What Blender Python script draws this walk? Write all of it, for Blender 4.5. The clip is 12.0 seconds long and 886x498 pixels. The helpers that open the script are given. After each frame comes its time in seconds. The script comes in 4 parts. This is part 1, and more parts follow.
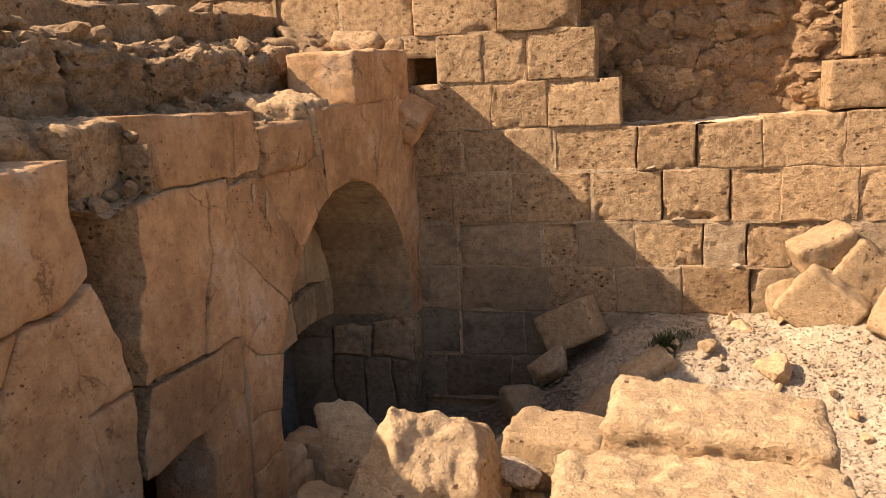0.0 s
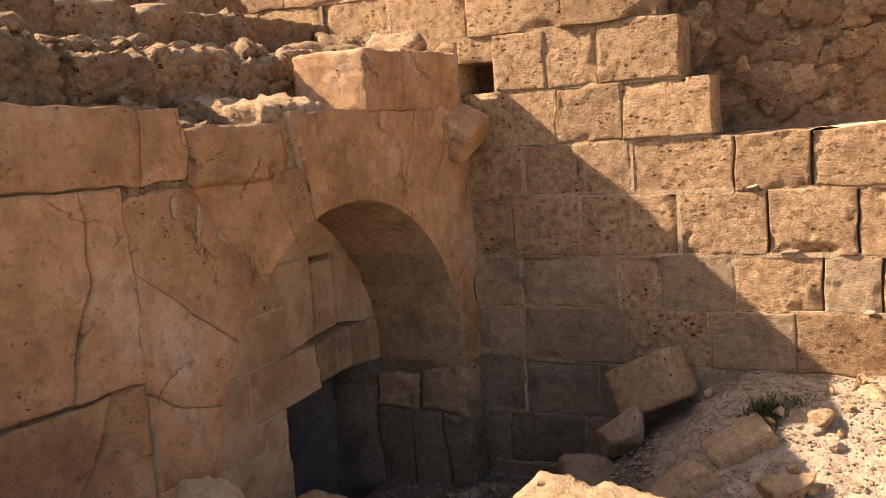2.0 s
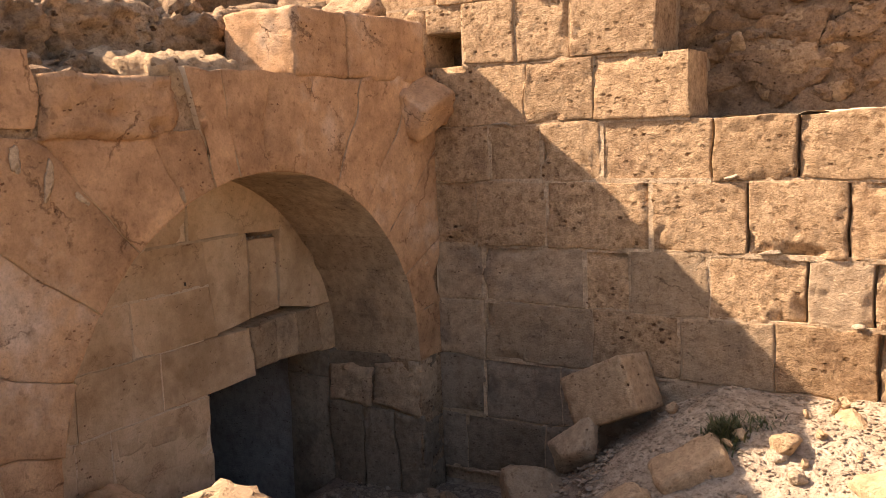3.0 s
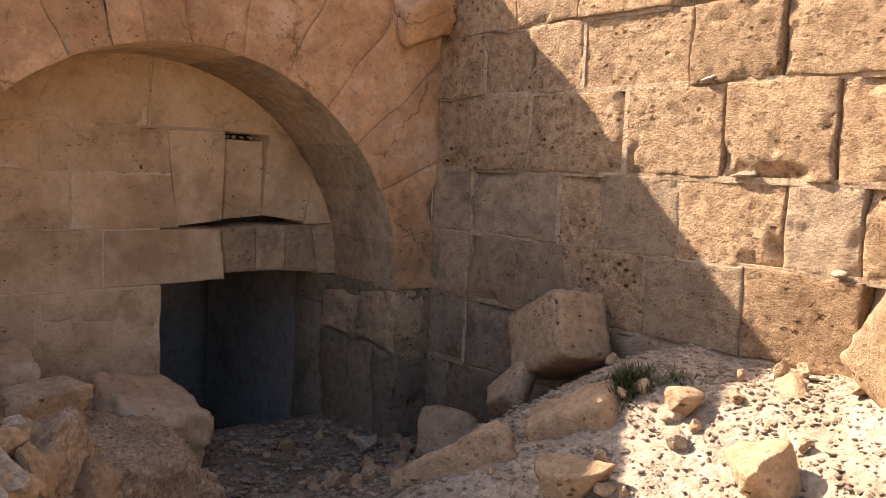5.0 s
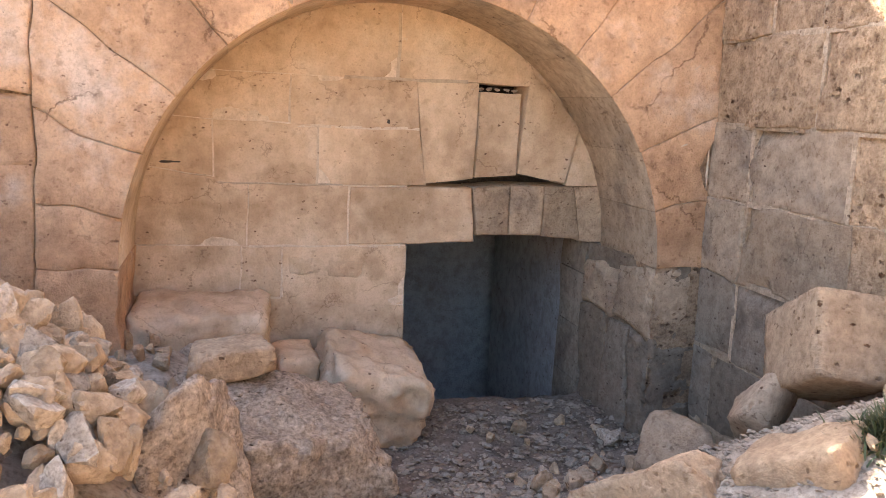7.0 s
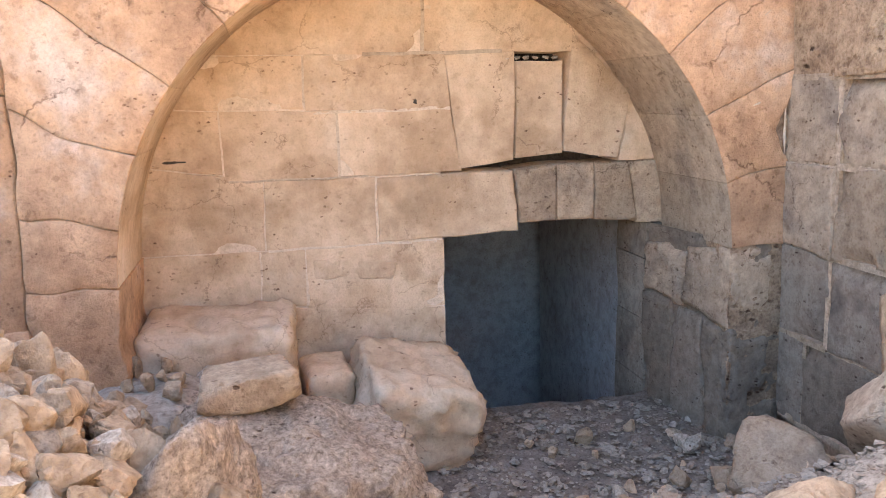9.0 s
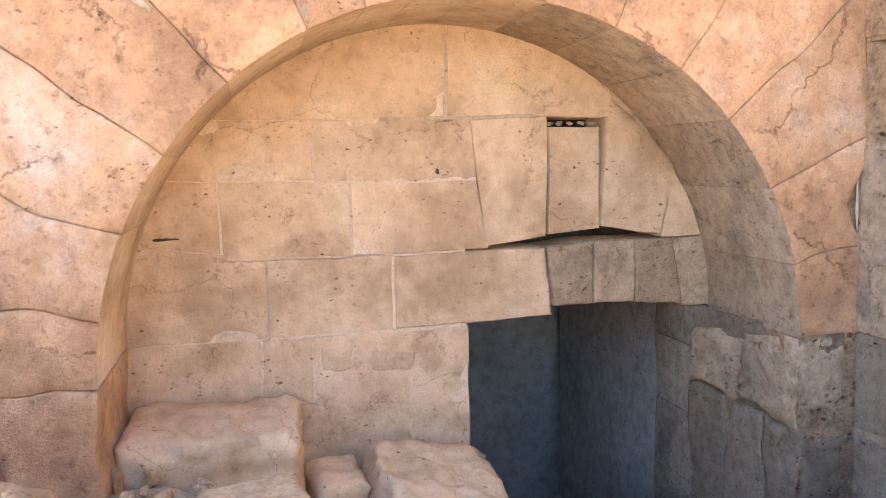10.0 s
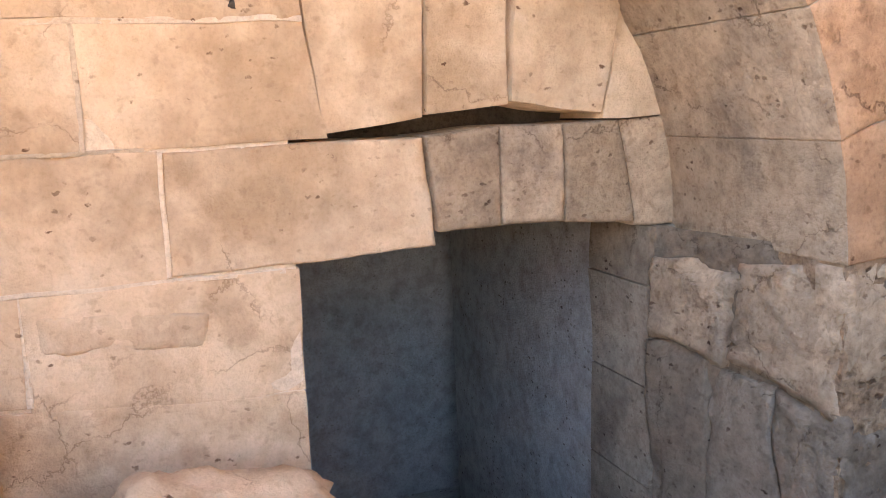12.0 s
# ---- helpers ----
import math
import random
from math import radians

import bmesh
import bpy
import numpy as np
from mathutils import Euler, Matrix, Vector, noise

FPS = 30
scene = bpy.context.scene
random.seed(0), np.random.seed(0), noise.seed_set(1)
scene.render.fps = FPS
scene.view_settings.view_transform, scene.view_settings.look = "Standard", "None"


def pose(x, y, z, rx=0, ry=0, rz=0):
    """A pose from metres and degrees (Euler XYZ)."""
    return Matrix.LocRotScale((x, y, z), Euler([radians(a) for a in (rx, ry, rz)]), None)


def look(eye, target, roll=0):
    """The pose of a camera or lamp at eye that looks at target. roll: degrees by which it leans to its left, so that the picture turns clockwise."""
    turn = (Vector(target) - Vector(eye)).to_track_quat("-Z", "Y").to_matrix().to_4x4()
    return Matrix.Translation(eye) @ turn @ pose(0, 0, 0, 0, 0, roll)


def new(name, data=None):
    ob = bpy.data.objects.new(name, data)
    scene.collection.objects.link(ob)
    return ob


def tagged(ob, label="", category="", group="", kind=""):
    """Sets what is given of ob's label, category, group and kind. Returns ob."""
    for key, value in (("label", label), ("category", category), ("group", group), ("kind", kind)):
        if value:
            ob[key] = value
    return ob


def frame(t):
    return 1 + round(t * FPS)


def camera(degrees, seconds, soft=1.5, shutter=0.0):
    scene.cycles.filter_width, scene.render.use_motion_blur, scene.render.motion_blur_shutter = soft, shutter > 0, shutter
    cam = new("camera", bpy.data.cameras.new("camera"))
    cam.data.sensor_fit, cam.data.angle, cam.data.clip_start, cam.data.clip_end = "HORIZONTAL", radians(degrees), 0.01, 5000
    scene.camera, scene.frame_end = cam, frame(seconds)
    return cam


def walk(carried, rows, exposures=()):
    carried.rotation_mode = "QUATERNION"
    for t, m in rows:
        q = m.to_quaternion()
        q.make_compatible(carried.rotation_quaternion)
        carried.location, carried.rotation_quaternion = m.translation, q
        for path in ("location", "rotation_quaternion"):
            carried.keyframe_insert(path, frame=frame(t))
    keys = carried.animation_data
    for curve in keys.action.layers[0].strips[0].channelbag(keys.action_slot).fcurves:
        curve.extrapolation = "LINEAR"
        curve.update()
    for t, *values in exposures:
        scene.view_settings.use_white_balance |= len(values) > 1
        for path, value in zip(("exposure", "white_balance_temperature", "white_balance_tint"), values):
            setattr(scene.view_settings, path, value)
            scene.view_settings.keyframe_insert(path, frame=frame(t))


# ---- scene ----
cam = camera(53.6, 12.0, soft=0.9)
METRES, EYE, TILT, LEAN, TURN = 10.0, 3.5, -11.4, 2.9, 14.4
ROWS = [
    (0.0, 0.0, 0.0, 0.0, 0.0, 0.0, 0.0),
    (0.5, 0.0211, 0.0296, -0.0015, 4.73, 1.29, 0.18),
    (1.0, 0.0459, 0.0686, -0.0036, 6.31, 0.99, 0.42),
    (1.5, 0.0747, 0.1046, -0.0047, 6.97, 2.23, 0.53),
    (2.0, 0.1091, 0.1408, -0.0047, 12.2, 2.7, -1.02),
    (2.5, 0.1463, 0.1805, -0.0037, 14.58, 2.49, -2.26),
    (4.5, 0.3334, 0.3509, -0.051, 31.08, 3.31, -10.85),
    (5.0, 0.3723, 0.3908, -0.0557, 36.32, 2.2, -11.5),
    (5.5, 0.4019, 0.4347, -0.0479, 44.38, -1.48, -13.45),
    (6.0, 0.4114, 0.4627, -0.0343, 54.06, -5.47, -12.63),
    (6.5, 0.3949, 0.4829, -0.0317, 57.93, -4.5, -12.66),
    (7.0, 0.3758, 0.4978, -0.0289, 61.53, -6.46, -13.93),
    (9.0, 0.3187, 0.5271, -0.0339, 63.58, -7.63, -10.04),
    (9.5, 0.2924, 0.5367, -0.0312, 64.05, -6.64, -9.65),
    (10.0, 0.2578, 0.5362, -0.0329, 62.92, -3.31, -10.16),
    (10.5, 0.2255, 0.5546, -0.039, 61.61, -3.72, -9.74),
    (11.0, 0.1888, 0.5778, -0.047, 58.28, -4.39, -9.1),
    (11.5, 0.1492, 0.6098, -0.0526, 55.95, -3.66, -8.94),
    (12.0, 0.1093, 0.6468, -0.059, 55.73, -5.19, -8.83),
]
SUN_STRENGTH, SKY_STRENGTH = 5.0, 0.095
# seconds, stops, white balance
EXPOSURES = [(0.0, 1.0, 7300, 19), (1.5, 1.05, 7300, 21), (2.5, 1.4, 7250, 23), (4.5, 1.62, 6600, 19), (5.5, 1.72, 6450, 20), (6.0, 1.85, 6400, 22), (6.5, 2.75, 6100, 18), (7.2, 3.3, 5850, 14), (9.0, 3.65, 5600, 12), (10.0, 3.7, 5700, 13), (11.0, 3.8, 5950, 15), (12.0, 4.05, 6150, 17)]
walk(cam, [(t, pose(0, 0, EYE, TILT, LEAN, TURN) @ pose(METRES * x, METRES * y, METRES * z, 90 + pitch, roll, yaw)) for t, x, y, z, yaw, pitch, roll in ROWS], exposures=EXPOSURES)


# ---- world and sun ----
SUN_WAY = Vector((1.0, 0.33, -0.92)).normalized()
world = bpy.data.worlds.new("sky")
scene.world = world
world.use_nodes = True
wn = world.node_tree.nodes
sky = wn.new("ShaderNodeTexSky")
sky.sky_type = "NISHITA"
sky.sun_disc = False
sky.sun_elevation = math.asin(-SUN_WAY.z)
sky.sun_rotation = math.atan2(-SUN_WAY.x, -SUN_WAY.y)
sky.dust_density = 3.0
wn["Background"].inputs["Strength"].default_value = SKY_STRENGTH
world.node_tree.links.new(sky.outputs["Color"], wn["Background"].inputs["Color"])
sun = new("sun", bpy.data.lights.new("sun", "SUN"))
sun.data.energy = SUN_STRENGTH
sun.data.angle = radians(0.6)
sun.data.color = (1.0, 0.87, 0.70)
sun.matrix_world = look((-20, -8, 25), Vector((-20, -8, 25)) + SUN_WAY)


# ---- materials ----
def stone_mat(name, base, dark, pale, pits=0.5, grain=60.0, bump=0.5, stain=2.2, stain_lo=0.42, stain_hi=0.68, vary=0.22, speckle=None, strata=0.0, fleck=0.6, spot=0.6, crack=0.0, crack_scale=1.5, mottle=0.7, pit_scale=40.0):
    """Weathered limestone: large stains, fine grain, pits and a tone of its own for each piece."""
    m = bpy.data.materials.new(name)
    m.use_nodes = True
    nt = m.node_tree
    n, l = nt.nodes, nt.links
    b = n["Principled BSDF"]
    b.inputs["Roughness"].default_value = 0.93
    b.inputs["Specular IOR Level"].default_value = 0.15
    co = n.new("ShaderNodeTexCoord")
    info = n.new("ShaderNodeObjectInfo")

    def tex(scale, detail, rough, stretch=(1, 1, 1)):
        mp = n.new("ShaderNodeMapping")
        mp.inputs["Scale"].default_value = stretch
        l.new(co.outputs["Object"], mp.inputs["Vector"])
        t = n.new("ShaderNodeTexNoise")
        t.inputs["Scale"].default_value = scale
        t.inputs["Detail"].default_value = detail
        t.inputs["Roughness"].default_value = rough
        l.new(mp.outputs["Vector"], t.inputs["Vector"])
        return t.outputs["Fac"]

    def ramp(fac, stops):
        r = n.new("ShaderNodeValToRGB")
        e = r.color_ramp.elements
        while len(e) < len(stops):
            e.new(0.5)
        for k, (p, c) in enumerate(stops):
            e[k].position, e[k].color = p, (*c, 1)
        l.new(fac, r.inputs["Fac"])
        return r.outputs["Color"]

    def mix(kind, fac, a, c):
        x = n.new("ShaderNodeMix")
        x.data_type, x.blend_type = "RGBA", kind
        for sock, v in ((x.inputs[0], fac), (x.inputs[6], a), (x.inputs[7], c)):
            if isinstance(v, (int, float)):
                sock.default_value = v
            elif isinstance(v, tuple):
                sock.default_value = (*v, 1)
            else:
                l.new(v, sock)
        return x.outputs[2]

    big = tex(stain, 5, 0.62)
    col = ramp(big, [(stain_lo - 0.12, dark), (stain_lo + 0.05, base), (stain_hi, base), (stain_hi + 0.14, pale)])
    mid = tex(stain * 6.3, 4, 0.6)
    col = mix("MULTIPLY", mottle, col, ramp(mid, [(0.3, (0.62, 0.57, 0.52)), (0.6, (1.08, 1.07, 1.06))]))
    fine = tex(grain, 5, 0.7)
    col = mix("MULTIPLY", fleck, col, ramp(fine, [(0.34, (0.46, 0.42, 0.39)), (0.50, (1.0, 1.0, 1.0)), (0.64, (1.2, 1.2, 1.2))]))
    tone = ramp(info.outputs["Random"], [(0.0, (1 - vary, 1 - vary * 1.1, 1 - vary * 1.25)), (0.5, (1, 1, 1)), (1.0, (1 + vary * 0.5, 1 + vary * 0.45, 1 + vary * 0.35))])
    col = mix("MULTIPLY", 1.0, col, tone)
    spots = ramp(tex(21, 3, 0.55), [(0.60, (1, 1, 1)), (0.70, (0.58, 0.52, 0.47))])
    col = mix("MULTIPLY", spot, col, spots)
    vor = n.new("ShaderNodeTexVoronoi")
    vor.inputs["Scale"].default_value = pit_scale
    warp = n.new("ShaderNodeMapping")
    warp.inputs["Scale"].default_value = (0.8, 0.8, 1.3)
    l.new(co.outputs["Object"], warp.inputs["Vector"])
    ragged = n.new("ShaderNodeTexNoise")
    ragged.inputs["Scale"].default_value = 55
    ragged.inputs["Detail"].default_value = 3
    l.new(co.outputs["Object"], ragged.inputs["Vector"])
    shove = n.new("ShaderNodeVectorMath")
    shove.operation = "MULTIPLY_ADD"
    shove.inputs[1].default_value = (0.028, 0.028, 0.028)
    l.new(ragged.outputs["Color"], shove.inputs[0])
    l.new(warp.outputs["Vector"], shove.inputs[2])
    l.new(shove.outputs["Vector"], vor.inputs["Vector"])
    pit = n.new("ShaderNodeMapRange")
    pit.inputs["From Min"].default_value = 0.22
    pit.inputs["From Max"].default_value = 0.40
    l.new(vor.outputs["Distance"], pit.inputs["Value"])
    where = n.new("ShaderNodeMapRange")
    where.inputs["From Min"].default_value = 0.44
    where.inputs["From Max"].default_value = 0.58
    l.new(tex(5.0, 3, 0.6), where.inputs["Value"])
    deep = n.new("ShaderNodeMath")
    deep.operation = "SUBTRACT"
    deep.inputs[0].default_value = 1.0
    l.new(pit.outputs["Result"], deep.inputs[1])
    pick = n.new("ShaderNodeSeparateColor")
    l.new(vor.outputs["Color"], pick.inputs["Color"])
    few = n.new("ShaderNodeMapRange")
    few.inputs["From Min"].default_value = 0.9 - 0.55 * min(1.0, pits)
    few.inputs["From Max"].default_value = 1.0
    l.new(pick.outputs[0], few.inputs["Value"])
    some = n.new("ShaderNodeMath")
    some.operation = "MULTIPLY"
    l.new(deep.outputs[0], some.inputs[0])
    l.new(few.outputs["Result"], some.inputs[1])
    hole = n.new("ShaderNodeMath")
    hole.operation = "MULTIPLY"
    l.new(some.outputs[0], hole.inputs[0])
    l.new(where.outputs["Result"], hole.inputs[1])
    col = mix("MULTIPLY", hole.outputs[0], col, (0.26, 0.19, 0.15))
    if speckle:
        sp = ramp(tex(38, 4, 0.75), [(0.40, (1.5, 1.5, 1.5)), (0.47, (1, 1, 1)), (0.54, (1, 1, 1)), (0.62, speckle)])
        col = mix("MULTIPLY", 0.55, col, sp)
    split = None
    if crack:
        bend = n.new("ShaderNodeTexNoise")
        bend.inputs["Scale"].default_value = 3.5
        bend.inputs["Detail"].default_value = 6
        bend.inputs["Roughness"].default_value = 0.65
        l.new(co.outputs["Object"], bend.inputs["Vector"])
        off = n.new("ShaderNodeVectorMath")
        off.operation = "MULTIPLY_ADD"
        off.inputs[1].default_value = (0.35, 0.35, 0.35)
        l.new(bend.outputs["Color"], off.inputs[0])
        l.new(co.outputs["Object"], off.inputs[2])
        web = n.new("ShaderNodeTexVoronoi")
        web.feature = "DISTANCE_TO_EDGE"
        web.inputs["Scale"].default_value = crack_scale
        l.new(off.outputs["Vector"], web.inputs["Vector"])
        thin = n.new("ShaderNodeMapRange")
        thin.inputs["From Min"].default_value = 0.001
        thin.inputs["From Max"].default_value = 0.009
        thin.inputs["To Min"].default_value = 1.0
        thin.inputs["To Max"].default_value = 0.0
        l.new(web.outputs["Distance"], thin.inputs["Value"])
        part_of = n.new("ShaderNodeMapRange")
        part_of.inputs["From Min"].default_value = 0.47
        part_of.inputs["From Max"].default_value = 0.56
        l.new(tex(3.1, 3, 0.6), part_of.inputs["Value"])
        cut = n.new("ShaderNodeMath")
        cut.operation = "MULTIPLY"
        l.new(thin.outputs["Result"], cut.inputs[0])
        l.new(part_of.outputs["Result"], cut.inputs[1])
        split = n.new("ShaderNodeMath")
        split.operation = "MULTIPLY"
        split.inputs[1].default_value = crack
        l.new(cut.outputs[0], split.inputs[0])
        col = mix("MULTIPLY", split.outputs[0], col, (0.30, 0.24, 0.20))
    l.new(col, b.inputs["Base Color"])
    h = n.new("ShaderNodeMath")
    h.operation = "MULTIPLY_ADD"
    h.inputs[1].default_value = -pits * 1.3
    l.new(hole.outputs[0], h.inputs[0])
    rough = n.new("ShaderNodeMath")
    rough.operation = "MULTIPLY_ADD"
    rough.inputs[1].default_value = 0.45
    l.new(tex(14, 7, 0.72, (1, 1, 1 + strata)), rough.inputs[0])
    l.new(fine, rough.inputs[2])
    if split:
        sink = n.new("ShaderNodeMath")
        sink.operation = "SUBTRACT"
        l.new(rough.outputs[0], sink.inputs[0])
        l.new(split.outputs[0], sink.inputs[1])
        l.new(sink.outputs[0], h.inputs[2])
    else:
        l.new(rough.outputs[0], h.inputs[2])
    bp = n.new("ShaderNodeBump")
    bp.inputs["Strength"].default_value = min(1.0, bump * 1.7)
    bp.inputs["Distance"].default_value = 0.02
    l.new(h.outputs[0], bp.inputs["Height"])
    l.new(bp.outputs["Normal"], b.inputs["Normal"])
    return m


M_B = stone_mat("pitted_ochre_limestone", (0.50, 0.345, 0.20), (0.33, 0.215, 0.125), (0.60, 0.45, 0.29), pits=1.0, bump=0.55, strata=1.5, fleck=0.55, spot=1.0, mottle=1.0, stain=2.6, pit_scale=21)
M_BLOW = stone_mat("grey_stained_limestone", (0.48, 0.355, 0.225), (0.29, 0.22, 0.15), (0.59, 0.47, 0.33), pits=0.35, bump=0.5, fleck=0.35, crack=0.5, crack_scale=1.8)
M_A = stone_mat("smooth_orange_limestone", (0.62, 0.385, 0.21), (0.45, 0.265, 0.14), (0.70, 0.52, 0.36), pits=0.25, grain=70, bump=0.42, stain=1.8, vary=0.12, fleck=0.28, spot=0.6, stain_lo=0.47, stain_hi=0.55, crack=0.6, crack_scale=0.9, mottle=0.6)
M_T = stone_mat("yellow_dressed_limestone", (0.63, 0.46, 0.285), (0.44, 0.30, 0.17), (0.71, 0.56, 0.38), pits=0.12, grain=70, bump=0.28, stain=1.9, vary=0.10, fleck=0.18, spot=0.35, stain_lo=0.47, stain_hi=0.58, crack=0.45, crack_scale=1.6, mottle=0.35)
M_MORTAR = stone_mat("cream_lime_mortar", (0.64, 0.51, 0.35), (0.50, 0.38, 0.25), (0.72, 0.61, 0.46), pits=0.1, bump=0.35, stain=4, fleck=0.25, spot=0.2, mottle=0.4)
M_JOINT = stone_mat("ochre_weathered_mortar", (0.56, 0.425, 0.275), (0.37, 0.26, 0.155), (0.62, 0.48, 0.33), pits=0.3, bump=0.5, stain=5, fleck=0.4, spot=0.4)
M_CORE = stone_mat("brown_rubble_core", (0.36, 0.235, 0.135), (0.23, 0.15, 0.09), (0.46, 0.33, 0.21), pits=0.6, bump=0.8, stain=3.5)
M_ROUGH = stone_mat("grey_brown_weathered_stone", (0.45, 0.315, 0.19), (0.20, 0.14, 0.09), (0.60, 0.46, 0.31), pits=1.0, bump=1.0, stain=2.6, pit_scale=24, mottle=1.0)
M_ROCK = stone_mat("pale_yellow_fallen_stone", (0.54, 0.385, 0.23), (0.38, 0.255, 0.145), (0.62, 0.48, 0.32), pits=0.55, bump=0.6, stain=3.0, fleck=0.32, pit_scale=30, strata=1.5)
M_PALE = stone_mat("pale_cream_rubble", (0.50, 0.405, 0.29), (0.38, 0.295, 0.20), (0.60, 0.51, 0.39), pits=0.4, bump=0.5, stain=5)
M_LICHEN = stone_mat("lichen_speckled_boulder", (0.46, 0.345, 0.23), (0.30, 0.22, 0.15), (0.58, 0.48, 0.35), pits=0.8, bump=0.9, stain=4, speckle=(0.42, 0.40, 0.37))
M_GROUND = stone_mat("pale_dusty_rubble_ground", (0.45, 0.365, 0.265), (0.35, 0.275, 0.19), (0.53, 0.45, 0.34), pits=0.1, grain=38, bump=0.9, stain=1.8)
# Chamber grey, lightened to carry the lens veil over the dark doorway.
M_DARK = stone_mat("grey_veil_lifted_chamber_stone", (0.40, 0.375, 0.33), (0.32, 0.295, 0.255), (0.46, 0.43, 0.385), pits=0.4, bump=0.4, stain=2.0, fleck=0.3, spot=0.3)

# Grey damp stone, its tone lowered further to deepen the corner's shade.
M_STAIN_SHADE = stone_mat("damp_shade_darkened_limestone", (0.31, 0.245, 0.17), (0.18, 0.14, 0.10), (0.43, 0.36, 0.27), pits=0.3, bump=0.45, stain=2.6, fleck=0.3, spot=0.6, crack=0.5, crack_scale=2.5)
# Near-black tone that paints in the shade of deep gaps and holes.
M_VOID = stone_mat("near_black_void_shade", (0.10, 0.085, 0.065), (0.06, 0.05, 0.04), (0.15, 0.13, 0.10), pits=0.3, bump=0.6, stain=2.0)

M_LEAF = bpy.data.materials.new("dry_green_grass")
M_LEAF.use_nodes = True
_n, _l = M_LEAF.node_tree.nodes, M_LEAF.node_tree.links
_i = _n.new("ShaderNodeNewGeometry")
_r = _n.new("ShaderNodeValToRGB")
_r.color_ramp.elements[0].color = (0.055, 0.075, 0.022, 1)
_r.color_ramp.elements[1].color = (0.17, 0.15, 0.06, 1)
_l.new(_i.outputs["Random Per Island"], _r.inputs["Fac"])
_l.new(_r.outputs["Color"], _n["Principled BSDF"].inputs["Base Color"])
_n["Principled BSDF"].inputs["Roughness"].default_value = 0.7


# ---- helpers for meshes ----
def fbm(x, y, z, scale=1.0, octaves=4):
    return noise.fractal(Vector((x, y, z)) * scale, 0.9, 2.1, octaves)


def mesh_object(name, verts, faces, material, parent=None, smooth=True, origin=None):
    me = bpy.data.meshes.new(name)
    if origin is not None:
        verts = [(v[0] - origin[0], v[1] - origin[1], v[2] - origin[2]) for v in verts]
    me.from_pydata(verts, [], faces)
    me.materials.append(material)
    if smooth:
        me.polygons.foreach_set("use_smooth", [True] * len(me.polygons))
    me.update()
    ob = new(name, me)
    if origin is not None:
        ob.location = origin
    if parent:
        ob.parent = parent
    return ob


def box(name, x0, x1, y0, y1, z0, z1, material, parent=None):
    v = [(x, y, z) for x in (x0, x1) for y in (y0, y1) for z in (z0, z1)]
    f = [(0, 1, 3, 2), (4, 6, 7, 5), (0, 4, 5, 1), (2, 3, 7, 6), (0, 2, 6, 4), (1, 5, 7, 3)]
    return mesh_object(name, v, f, material, parent, smooth=False)


WALL_A, WALL_T, WALL_B = -2.51, -3.37, 8.465


def on_b(a, b, d):
    return (a, WALL_B - d, b)


def on_a(a, b, d):
    return (WALL_A + d, a, b)


def on_t(a, b, d):
    return (WALL_T + d, a, b)


